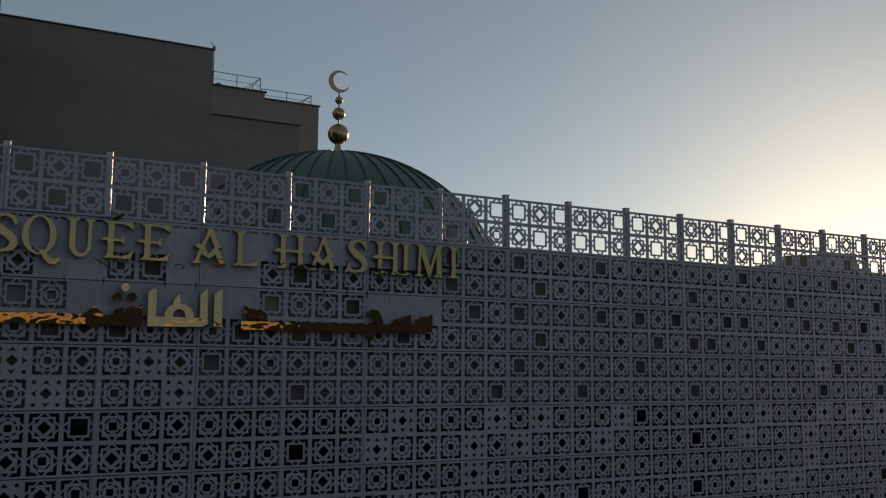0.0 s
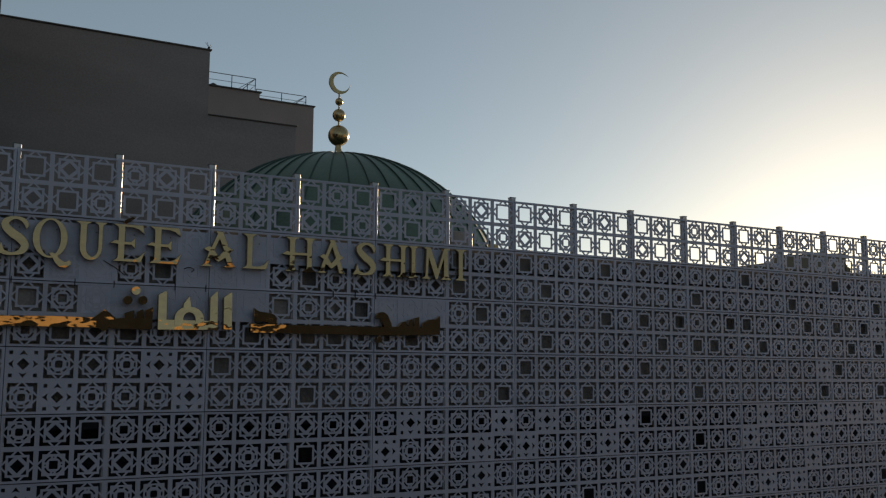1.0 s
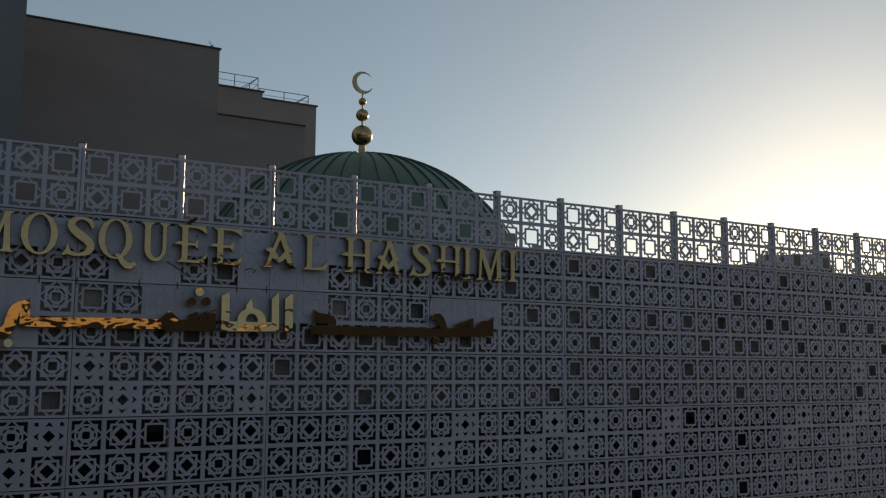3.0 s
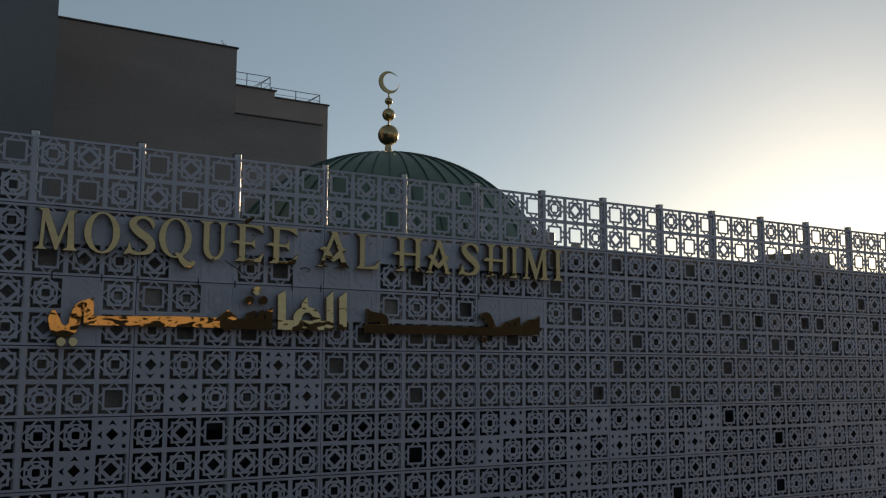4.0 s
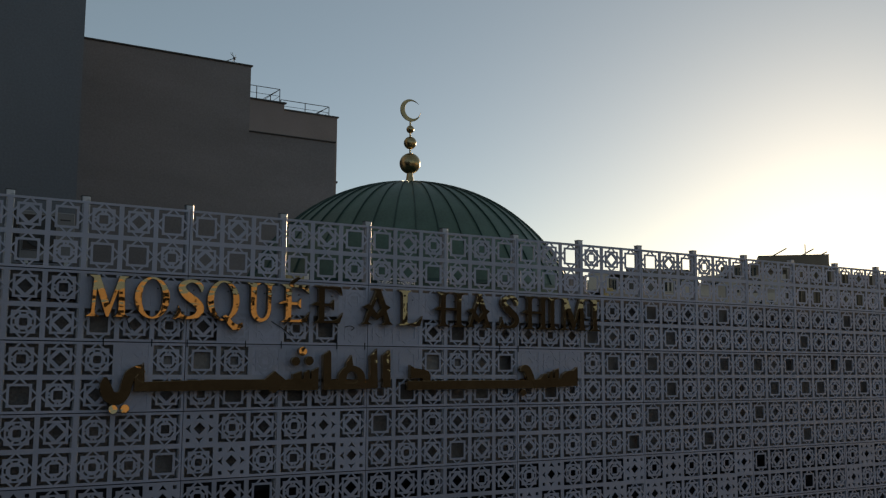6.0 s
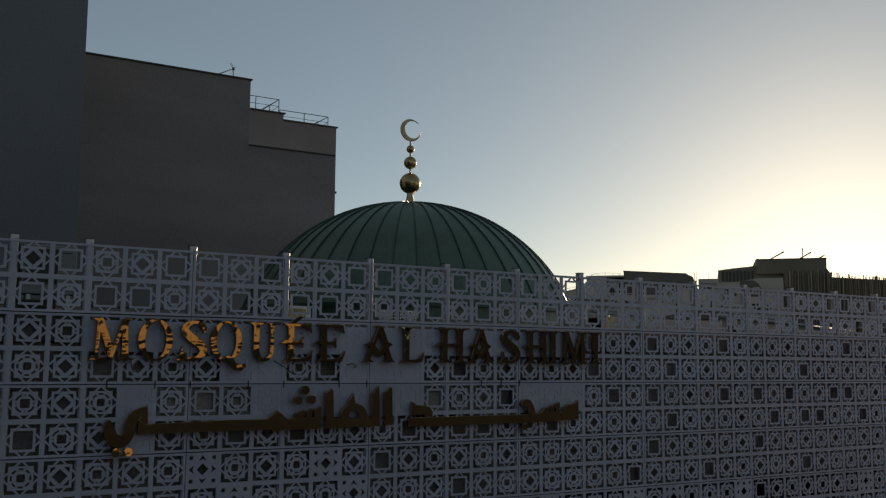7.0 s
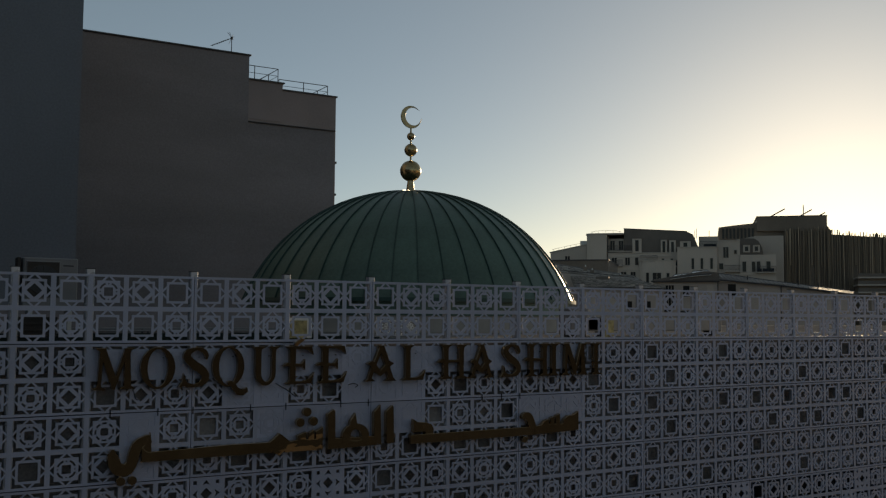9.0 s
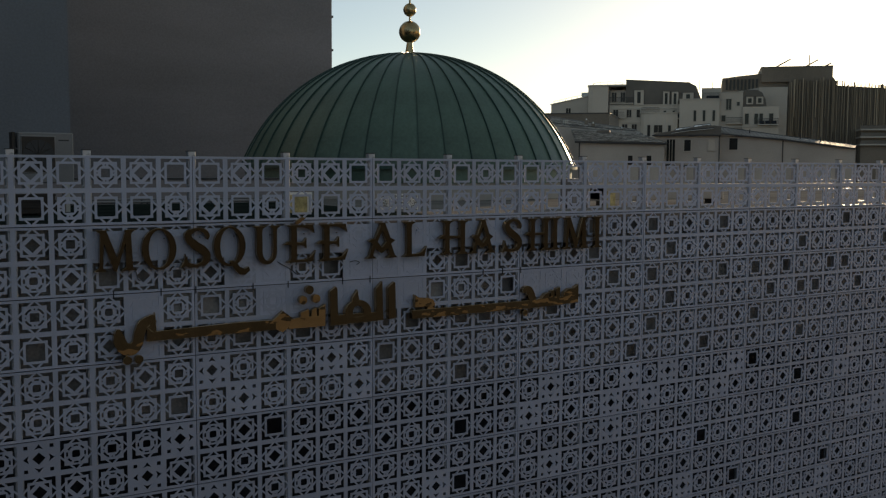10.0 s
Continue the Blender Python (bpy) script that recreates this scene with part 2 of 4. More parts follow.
def lattice_rings(kind):
    """The openings of one lattice square, in units of half a square."""
    rings, a, s, di, do = [], 0.86, 0.645, 0.885, 1.03
    turn = lambda ring, q: [(x * c - y * d, x * d + y * c) for c, d in [((1, 0), (0, 1), (-1, 0), (0, -1))[q]] for x, y in ring]
    arc = lambda r0, r1, t0, t1, n: ([(r1 * math.cos(radians(t0 + (t1 - t0) * i / n)), r1 * math.sin(radians(t0 + (t1 - t0) * i / n))) for i in range(n + 1)]
                                     + [(r0 * math.cos(radians(t1 - (t1 - t0) * i / n)), r0 * math.sin(radians(t1 - (t1 - t0) * i / n))) for i in range(n + 1)])
    rounded = lambda h, r: [(sx * (h - r) + r * math.cos(t), sy * (h - r) + r * math.sin(t))
                            for sx, sy, q in ((1, 1, 0), (-1, 1, 1), (-1, -1, 2), (1, -1, 3)) for t in [q * math.pi / 2 + k * math.pi / 6 for k in range(4)]]
    for q in range(4):
        if kind == "D":
            rings.append(turn([(0.58, 0.58), (0.80, 0.58), (0.80, 0.80), (0.58, 0.80)], q))
            rings.append(turn([(0.52, -0.24), (0.84, 0.0), (0.52, 0.24), (0.60, 0.0)], q))
        else:
            rings.append(turn([(a, do - a), (a, a), (do - a, a), (do - s, s), (s, s), (s, do - s)], q))
            rings.append(turn([(s, -(di - s)), (di, 0), (s, di - s)], q))
        if kind == "A":
            rings.append(turn([(0.51, 0.20), (0.51, 0.51), (0.20, 0.51)], q))
        elif kind == "B":
            rings.append(turn(arc(0.43, 0.545, 20, 70, 5), q))
            rings.append(turn([(0.40, 0), (0.46, -0.05), (0.52, 0), (0.46, 0.05)], q))
        elif kind == "R":
            rings.append(turn(arc(0.44, 0.55, -15, 15, 3), q))
            rings.append(turn(arc(0.44, 0.55, 30, 60, 3), q))
    if kind == "A":
        rings.append([(0.41, 0), (0, 0.41), (-0.41, 0), (0, -0.41)])
    elif kind == "B":
        rings.append([(0.25, 0.25), (-0.25, 0.25), (-0.25, -0.25), (0.25, -0.25)])
    elif kind == "R":
        rings.append(rounded(0.22, 0.10))
    elif kind == "C":
        rings.append(rounded(0.51, 0.08))
    elif kind == "D":
        rings.append([(0.36, 0), (0, 0.36), (-0.36, 0), (0, -0.36)])
    return [[(x * P / 2, y * P / 2) for x, y in r] for r in rings]


CELLS = {}
H = P / 2
for kind in "ABCDR":
    rim = [(-H, -H), (H, -H), (H, H), (-H, H)]
    me = cutout("lattice", [rim] + lattice_rings(kind), THICK, PAINT)
    CELLS[kind] = ([tuple(v.co) for v in me.vertices], [tuple(f.vertices) for f in me.polygons])
    bpy.data.meshes.remove(me)

# kinds of square, row by row from the top, beginning at column -6
FIRST_COLUMN, LAST_COLUMN, ROWS = -12, 48, 18
KNOWN = [
    "CACBACCACBACCABCBCCACBACCACBACCACBACCACBAC",
    "ACBCCBACBCCBBACACBACBCCBACBCCBACBCCBACBCCB",
    "BABARBABARCBABARBABARCBACBABCBABABABCABBAB",
    "ARACABAAABCBBCACBAABACABBCBABAABBCABABBCAB",
    "ABARABCBRABBACCBACABARCBCBABCBCACBACCBABCA",
    "BCBAAABCACRABCACCBBCBABABCBABABCBCCBACBBAB",
    "ARABABDRARDACABARABRABABCABABACABABABABABD",
    "ARBRBCRDRBRDARACARARRBBCARACABARACARBARABC",
    "RDRBRDRACBBABARABARDRBBDBDBRBDCABABARDRBAD",
    "BAARDAABAABBARBCARDRARDADRABDAARACABDRARDR",
    "RABARBDABRRBBRABARBBABDRRRARABBRARARBRARDA",
    "BARADRBARDBARADRRARDBARABARCRABARCRARDRDBA",
    "ABRBDARBRAABRBDARBRAABRBBRABABBRARABRRAAAB",
    "RABRARDBARRABRARDBARRABRARDBACARRRRCARBRRA",
]


def square_kind(col, row, rng=random.Random(7)):
    spare = rng.choice("AABBRRDAB")
    i = col + 6
    if (col, row) in ((9, 11), (21, 11), (27, 11), (-9, 8), (36, 2), (39, 3), (36, 4), (38, 4), (37, 5), (39, 5), (36, 6), (39, 7), (39, 11)):
        return "C"
    if row < len(KNOWN) and 0 <= i < len(KNOWN[row]):
        return KNOWN[row][i]
    if row < 2:
        return ("CACBAC", "ACBCCB")[row][col % 6]
    return spare


def closed(col, row):
    """Squares that are backed by a blank plate behind the signs."""
    return (row == 2 and -3 <= col <= 14) or (row == 4 and (col in (-2, 2, 3, 4, 5, 6, 7, 12, 13, 14))) or (row == 5 and col == -2) or (row == 3 and col in (1, 2, 5, 6, 7))


facade = tagged(part("wall_facade", boxed(-6, 24, 0.25, 0.62, -3.0, -0.41), BACKING), "grey-brown wall behind pale pierced panels", "wall", kind="structure")
# recess shade is in the wall and floor-edge colour
part("recess_wall", boxed(-6, 24, 1.6, 1.9, -9.0, -3.0), CAVITY, facade, "recessed wall below, shade painted blue-black")
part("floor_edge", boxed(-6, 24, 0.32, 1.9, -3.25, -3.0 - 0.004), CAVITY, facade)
part("base_wall", boxed(-6, 24, 0.05, 0.6, STREET, -8.02), BACKING, facade)

tilts = random.Random(11)
plate = bm_mesh("blank_plate", boxed(0.004 - H, H - 0.004, 0.006, 0.017, 0.014 - H, H - 0.014), PAINT)
short_plate = bm_mesh("blank_plate", boxed(0.004 - H, H - 0.004, 0.006, 0.017, 0.014 - H, H - 0.085), PAINT)
for c0 in range(FIRST_COLUMN, LAST_COLUMN, 6):
    for r0 in range(0, ROWS, 2):
        verts, faces, plates, welded = [], [], [], {}
        shrink_x, shrink_z = 1 - 0.010 / 3.0, 1 - 0.014
        cx, cz = (c0 + 3) * P, 1.0 - (r0 + 1) * P
        for r in (r0, r0 + 1):
            for c in range(c0, c0 + 6):
                v, f = CELLS[square_kind(c, r)]
                ox, oz = (c + 0.5) * P - cx, 1.0 - (r + 0.5) * P - cz
                inner = [(0, -H) if c > c0 else None, (0, H) if c < c0 + 5 else None, (2, H) if r > r0 else None, (2, -H) if r == r0 else None]
                slot = []
                for x, y, z in v:
                    key = (round(x + ox, 4), round(y, 4), round(z + oz, 4))
                    if key not in welded:
                        welded[key] = len(verts)
                        verts.append(((x + ox) * shrink_x, y, (z + oz) * shrink_z))
                    slot.append(welded[key])
                # squares of one panel are one sheet: no walls between them
                faces += [tuple(slot[i] for i in q) for q in f if not any(e and all(abs(v[i][e[0]] - e[1]) < 1e-5 for i in q) for e in inner)]
                if closed(c, r):
                    plates.append((ox, oz, short_plate if r == 2 else plate))
        panel = part("lattice_panel", mesh_of("lattice_panel", verts, faces, PAINT), PAINT, facade,
                     m=pose(cx, tilts.uniform(-0.0015, 0.0015), cz, tilts.uniform(-0.12, 0.12), 0, tilts.uniform(-0.05, 0.05)))
        for ox, oz, blank in plates:
            part("blank_plate", blank, PAINT, panel, m=pose(ox, 0, oz))

for x0, x1 in ((-0.5, 1.0), (3.95, 5.25)):
    part("backing_board", boxed(x0, x1, 0.06, 0.07, -1.49, -1.01), BACKING, facade, "beige board behind the openings")

# posts of the parapet, and the rails that tie them
outline = [(cx + 0.018 * math.cos(t), cy + 0.018 * math.sin(t)) for cx, cy, q in ((0.041, 0.122, 0), (-0.041, 0.122, 1), (-0.041, 0.044, 2), (0.041, 0.044, 3))
           for t in [math.pi / 2 * (q + k / 4) for k in range(5)]]
tall = bmesh.new()
low_ring, high_ring = [[tall.verts.new((x, y, z)) for x, y in outline] for z in (-8.0, 1.065)]
tall.faces.new(low_ring[::-1])
tall.faces.new(high_ring)
for i in range(len(outline)):
    j = (i + 1) % len(outline)
    tall.faces.new((low_ring[i], low_ring[j], high_ring[j], high_ring[i]))
post = bm_mesh("post", tall, POST)
cap = bm_mesh("post_cap", boxed(-0.061, 0.061, 0.024, 0.142, 1.066, 1.076), COPING)
for c in (-12, -9, -5, *range(-3, LAST_COLUMN + 1, 3)):
    upright = part("post", post, POST, facade, m=pose(c * P + (0.002 if c > -12 else 0.06), 0, 0))
    part("post_cap", cap, COPING, upright)
part("top_rail", boxed(-6, 24, 0.021, 0.05, 0.955, 0.995, 0.004), POST, facade)
part("bottom_rail", boxed(-6, 24, 0.024, 0.06, -0.03, 0.03, 0.004), POST, facade)

for r in range(2, ROWS, 2):
    part("joint_strip", boxed(-6, 24, 0.0205, 0.0215, 1 - r * P - 0.02, 1 - r * P + 0.02), CAVITY, facade, "black joint strip")
for c in range(FIRST_COLUMN + 6, LAST_COLUMN, 6):
    part("joint_strip", boxed(c * P - 0.012, c * P + 0.012, 0.0202, 0.0204, -8, 0.95), CAVITY, facade, "black joint strip")

# small dark clips that hang at the joint below the letters
clip = bm_mesh("clip", boxed(-0.006, 0.006, -0.012, 0.0, -0.06, 0.05), DARKSTEEL)
for x in (-1.18, -0.5, 0.02, 0.92, 1.5, 2.45, 2.95, 5.2, 5.62, 6.02):
    part("clip", clip, DARKSTEEL, facade, m=pose(x, -0.002, -1.0))

roof = tagged(part("roof_deck", boxed(-6, 60, 0.15, 24, -0.4, -0.004), ROOFING), "flat grey roof behind the parapet", "roof", kind="structure")
tagged(part("wall_rear", boxed(-6, 60, 24, 24.4, STREET, 0.02), BACKING), "plain rear wall of the hall", "wall", kind="structure")

# ---- gold letters ----
def ellipse(cx, cz, rx, rz, n=40, t0=0.0, t1=360.0):
    full = abs(t1 - t0) >= 360
    return [(cx + rx * math.cos(radians(t0 + (t1 - t0) * i / (n if full else n - 1))), cz + rz * math.sin(radians(t0 + (t1 - t0) * i / (n if full else n - 1)))) for i in range(n)]


def spline(points, n=8):
    """Catmull-Rom through points of any size."""
    p = [np.array(q, float) for q in points]
    p = [2 * p[0] - p[1]] + p + [2 * p[-1] - p[-2]]
    out = []
    for i in range(1, len(p) - 2):
        for k in range(n):
            t = k / n
            out.append(0.5 * (2 * p[i] + (p[i + 1] - p[i - 1]) * t + (2 * p[i - 1] - 5 * p[i] + 4 * p[i + 1] - p[i + 2]) * t * t
                              + (3 * p[i] - p[i - 1] - 3 * p[i + 1] + p[i + 2]) * t ** 3))
    return out + [p[-2]]


def ribbon(points, n=8):
    """A closed ring round a stroke; points are x, z, half width."""
    q = spline(points, n)
    left, right = [], []
    for i, v in enumerate(q):
        d = q[min(i + 1, len(q) - 1)][:2] - q[max(i - 1, 0)][:2]
        d /= max(1e-6, np.linalg.norm(d))
        left.append((v[0] - d[1] * v[2], v[1] + d[0] * v[2]))
        right.append((v[0] + d[1] * v[2], v[1] - d[0] * v[2]))
    return left + right[::-1]


GLYPHS = {}
GLYPHS["I"] = [[(0, 0), (.43, 0), (.31, .07), (.29, .14), (.29, .86), (.31, .93), (.43, 1), (0, 1), (.12, .93), (.14, .86), (.14, .14), (.12, .07)]]
GLYPHS["L"] = [[(0, 0), (.72, 0), (.80, .27), (.64, .12), (.50, .07), (.29, .065), (.29, .86), (.31, .93), (.43, 1), (0, 1), (.12, .93), (.14, .86), (.14, .14), (.12, .07)]]
GLYPHS["E"] = [[(.05, 0), (.84, 0), (.95, .28), (.78, .12), (.62, .065), (.36, .06), (.36, .46), (.56, .46), (.66, .37), (.66, .64), (.56, .53), (.36, .53), (.36, .94),
           (.60, .935), (.76, .89), (.92, .78), (.87, 1), (.05, 1), (.17, .93), (.19, .86), (.19, .55), (.10, .56), (-.04, .48), (.10, .475), (.19, .46), (.19, .12), (.16, .06)]]
GLYPHS["H"] = [[(0, 0), (.43, 0), (.31, .07), (.29, .14), (.29, .48), (.69, .48), (.69, .14), (.67, .07), (.55, 0), (.98, 0), (.86, .07), (.84, .14), (.84, .86), (.86, .93), (.98, 1), (.55, 1),
           (.67, .93), (.69, .86), (.69, .55), (.29, .55), (.29, .86), (.31, .93), (.43, 1), (0, 1), (.12, .93), (.14, .86), (.14, .56), (.05, .58), (-.09, .49), (.05, .47), (.14, .47), (.14, .14), (.12, .07)]]
GLYPHS["M"] = [[(0, 0), (.32, 0), (.22, .07), (.215, .12), (.25, .70), (.50, .0), (.56, 0), (.80, .70), (.80, .14), (.79, .07), (.68, 0), (1.06, 0), (.97, .07), (.965, .14), (.93, .86), (.95, .94), (1.04, 1), (.81, 1),
           (.58, .30), (.31, 1), (.06, 1), (.17, .93), (.17, .86), (.135, .14), (.12, .07)]]
GLYPHS["A"] = [[(0, 0), (.32, 0), (.21, .07), (.28, .27), (.50, .14), (.70, .27), (.77, .07), (.66, 0), (1.02, 0), (.93, .07), (.80, .40), (.93, .49), (.78, .57), (.60, 1.0), (.40, 1.0), (.46, .93), (.29, .54), (.20, .56), (.07, .49), (.22, .41), (.10, .07)],
          [(.50, .29), (.66, .46), (.515, .80), (.36, .46)]]
GLYPHS["O"] = [ellipse(.44, .5, .44, .52), ellipse(.44, .5, .27, .475)]
GLYPHS["Q"] = [ellipse(.44, .5, .44, .52), ellipse(.44, .5, .27, .475)]
GLYPHS["U"] = [[(0, 1), (.42, 1), (.30, .93), (.285, .86), (.285, .32)] + ellipse(.45, .32, .165, .25, 12, 180, 360) + [(.615, .86), (.60, .93), (.50, 1), (.83, 1), (.73, .93), (.715, .86), (.715, .32)]
          + ellipse(.42, .32, .295, .34, 16, 360, 180) + [(.125, .86), (.11, .93)]]
GLYPHS["S"] = [ribbon([(.60, .70, .01), (.60, .80, .045), (.52, .92, .05), (.35, .965, .035), (.18, .88, .07), (.155, .74, .085), (.30, .57, .10), (.48, .43, .10), (.58, .27, .085), (.52, .11, .07), (.34, .035, .035), (.18, .05, .05),
                  (.07, .09, .05), (.0, .0, .02)], 6)]
GLYPHS["S"].append([(-.04, .0), (.20, .05), (.14, .14), (.08, .33), (.05, .16)])
TAIL = [(.42, .10), (.52, .13), (.62, .06), (.72, -.06), (.84, -.11), (.97, -.06), (1.0, -.16), (.86, -.26), (.70, -.24), (.58, -.12), (.50, .02)]
WIDTH = {"I": .43, "L": .80, "E": .95, "H": .98, "M": 1.06, "A": 1.02, "O": .88, "Q": .88, "U": .83, "S": .66}
SIGN = [("M", -1.462, -0.872), ("O", -0.794, -0.294), ("S", -0.211, 0.218), ("Q", 0.272, 0.765), ("U", 0.878, 1.338), ("E", 1.413, 1.925), ("E", 1.970, 2.500),
        ("A", 2.829, 3.407), ("L", 3.515, 3.973), ("H", 4.262, 4.822), ("A", 4.854, 5.381), ("S", 5.545, 5.962), ("H", 6.090, 6.620), ("I", 6.610, 6.830),
        ("M", 6.892, 7.513), ("I", 7.600, 7.840)]
FRONT, DEEP = -0.12, 0.09
# how far each letter leans, in degrees
LEAN = (-0.2, 0.1, -0.2, -0.2, 0.1, 0.0, 0.25, 0.3, -0.6, 0.1, -0.1, -0.4, 0.3, 0.1, -0.5, -0.5)
for index, (ch, x0, x1) in enumerate(SIGN):
    low, high = -0.648, -0.066
    sx, sz = (x1 - x0) / WIDTH[ch], high - low
    rings = [[(x * sx, z * sz) for x, z in r] for r in GLYPHS[ch]]
    extra = rings.pop() if ch == "S" else None
    ob = part("sign_letter", cutout("sign_letter", rings, DEEP, GOLD, 0.003), GOLD, m=pose(x0, FRONT, low, LEAN[index], 0, random.uniform(-0.6, 0.6)))
    tagged(ob, f"mirror-polished gold capital letter {ch} on the facade", "letter", "letters of the sign")
    if extra:
        part("serif", cutout("serif", [extra], DEEP, GOLD, 0.003), GOLD, ob, m=pose(0, -0.002, 0))
    if index == 5:
        part("accent", cutout("accent", [[(0.17, 0.60), (0.22, 0.595), (0.34, 0.69), (0.29, 0.705), (0.19, 0.645)]], 0.05, GOLD, 0.003), GOLD, ob, m=pose(0, -0.004, 0.62, 7) @ pose(0, 0, -0.62))
    if ch == "Q":
        part("tail", cutout("tail", [[(x * sx, z * sz) for x, z in TAIL]], DEEP, GOLD, 0.003), GOLD, ob, m=pose(0, -0.002, 0))
    for fx, fz in ((0.25, 0.25), (0.7, 0.75)):
        part("stand_off", tube(bmesh.new(), (fx * (x1 - x0), DEEP, fz * sz), (fx * (x1 - x0), -FRONT + 0.002, fz * sz), 0.008), DARKSTEEL, ob)


# ---- gold calligraphy ----
def stroke_sign(pieces, label, lean):
    """A word whose strokes overlap, each laid a little before the last and leaning by its own angle."""
    base = empty("sign_calligraphy", pose(0, FRONT, 0))
    tagged(base, label, "sign", "calligraphy of the sign")
    for i, rings in enumerate(pieces):
        part("stroke", cutout("stroke", rings, DEEP, GOLD_WAVY, 0.003), GOLD_WAVY, base,
             m=pose(0, -0.003 * i, -1.4, lean.get(i, 0.0)) @ pose(0, 0, 1.4))
    return base


def blob(x, z, r):
    return [ellipse(x, z, r, r, 20)]


bowl = ribbon([(-1.15, -1.50, .02), (-1.145, -1.62, .075), (-1.09, -1.76, .085), (-.97, -1.80, .085), (-.885, -1.72, .075), (-.85, -1.58, .075), (-.80, -1.46, .075), (-.70, -1.405, .075), (-.63, -1.37, .06)])
first_word = []
first_word.append([bowl])
first_word.append([[(-.70, -1.46), (-.625, -1.30), (-.61, -1.56), (-.66, -1.60), (-.74, -1.50)]])
first_word.append([[(-.745, -1.50), (-.66, -1.57), (.60, -1.535), (1.24, -1.54), (1.24, -1.69), (-.745, -1.70)]])
first_word.append([[(1.12, -1.60), (1.24, -1.51), (1.36, -1.41), (1.44, -1.47), (1.55, -1.56), (1.47, -1.66), (1.36, -1.745), (1.24, -1.68)]])
first_word.append([[(1.50, -1.55), (1.66, -1.53), (1.66, -1.46), (1.80, -1.41), (1.80, -1.53), (1.84, -1.53), (1.85, -1.43), (1.93, -1.39), (1.94, -1.53), (1.97, -1.53), (1.97, -1.41), (2.085, -1.35), (2.085, -1.70), (1.45, -1.70)]])
first_word.append([[(2.17, -1.70), (2.17, -1.15), (2.28, -1.08), (2.30, -1.12), (2.30, -1.54), (3.0, -1.54), (3.0, -1.16), (3.12, -1.045), (3.125, -1.68)]])
first_word.append([[(2.43, -1.63)] + ellipse(2.665, -1.52, 0.235, 0.20, 12, 180, 115) + [(2.57, -1.28), (2.66, -1.155), (2.685, -1.32)] + ellipse(2.665, -1.52, 0.235, 0.20, 10, 75, 0) + [(2.90, -1.63)],
     ellipse(2.665, -1.57, 0.10, 0.03, 12, 180, 360) + ellipse(2.665, -1.52, 0.10, 0.11, 14, 0, 180)])
first_word.append([[(3.225, -1.67), (3.225, -1.15), (3.34, -1.06), (3.36, -1.08), (3.36, -1.67)]])
first_word.append(blob(1.813, -1.10, .067))
first_word.append(blob(1.695, -1.256, .067))
first_word.append(blob(1.921, -1.247, .067))
first_word.append(blob(-1.046, -1.946, .06))
first_word.append(blob(-.885, -1.943, .06))
stroke_sign(first_word, "gold angular calligraphy word with round dots above",
            {0: -0.35, 1: -0.35, 3: 0.9, 4: 1.3, 5: -2.4, 6: -2.2, 7: -2.3, 8: -0.9, 9: 1.5, 10: 1.6, 11: -4.6, 12: -4.4})

second_word = []
second_word.append([[(3.75, -1.52), (3.75, -1.31), (3.83, -1.36), (4.02, -1.38), (4.10, -1.41), (4.14, -1.48), (4.14, -1.575), (3.99, -1.575), (3.98, -1.52)]])
second_word.append([[(3.69, -1.57), (6.30, -1.56), (6.36, -1.70), (3.69, -1.71)]])
second_word.append([ribbon([(6.00, -1.40, .02), (6.05, -1.355, .05), (6.13, -1.37, .07), (6.19, -1.47, .075), (6.25, -1.60, .06)])])
second_word.append([[(6.24, -1.56), (6.42, -1.54), (6.50, -1.46), (6.58, -1.44), (6.59, -1.53), (6.63, -1.53), (6.64, -1.42), (6.70, -1.40), (6.71, -1.53), (6.75, -1.53), (6.76, -1.38), (6.84, -1.355), (6.84, -1.54), (6.92, -1.54),
      (6.94, -1.46), (7.04, -1.40), (7.18, -1.39), (7.275, -1.33), (7.275, -1.665), (6.3, -1.70)]])
second_word.append(blob(6.05, -1.78, .055))
stroke_sign(second_word, "gold angular calligraphy word with toothed strokes", {0: 1.1, 3: 0.4})

# ---- dome ----
CX, CY, CZ, RAD = 10.16, 11.55, -1.08, 5.36
dome = tagged(empty("dome", pose(CX, CY, 0)), "dark green standing-seam metal dome on a low drum", "dome")
part("skirt", tube(bmesh.new(), (0, 0, 0.44), (0, 0, 0.84), 4.90, 88), COPPER, dome, "green metal skirt")
part("drum", tube(bmesh.new(), (0, 0, 0), (0, 0, 0.93), 4.85, 64), PLINTH, dome, "beige rendered drum")
LOW = math.asin((0.88 - CZ) / RAD)
SEAMS, STEPS = 44, 20
wide = 2 * math.pi / SEAMS


def profile(k):
    a = LOW + (math.pi / 2 - LOW) * k / STEPS
    flat = 0.06 * (math.sin(a)) ** 8
    return RAD * math.cos(a), CZ + RAD * math.sin(a) - flat


verts, faces = [], []
for k in range(STEPS):
    r, z = profile(k)
    for j in range(4):
        t = wide * (j / 3 - 0.5)
        verts.append((r * math.cos(t), r * math.sin(t), z))
for k in range(STEPS - 1):
    for j in range(3):
        a = k * 4 + j
        faces.append((a, a + 1, a + 5, a + 4))
gore = mesh_of("metal_gore", verts, faces, COPPER, True)
verts, faces = [], []
for k in range(STEPS):
    r, z = profile(k)
    for dr, w in ((-0.005, -0.012), (0.042, -0.010), (0.042, 0.010), (-0.005, 0.012)):
        a = LOW + (math.pi / 2 - LOW) * k / STEPS
        verts.append((r + dr * math.cos(a), w * min(1, r), z + dr * math.sin(a)))
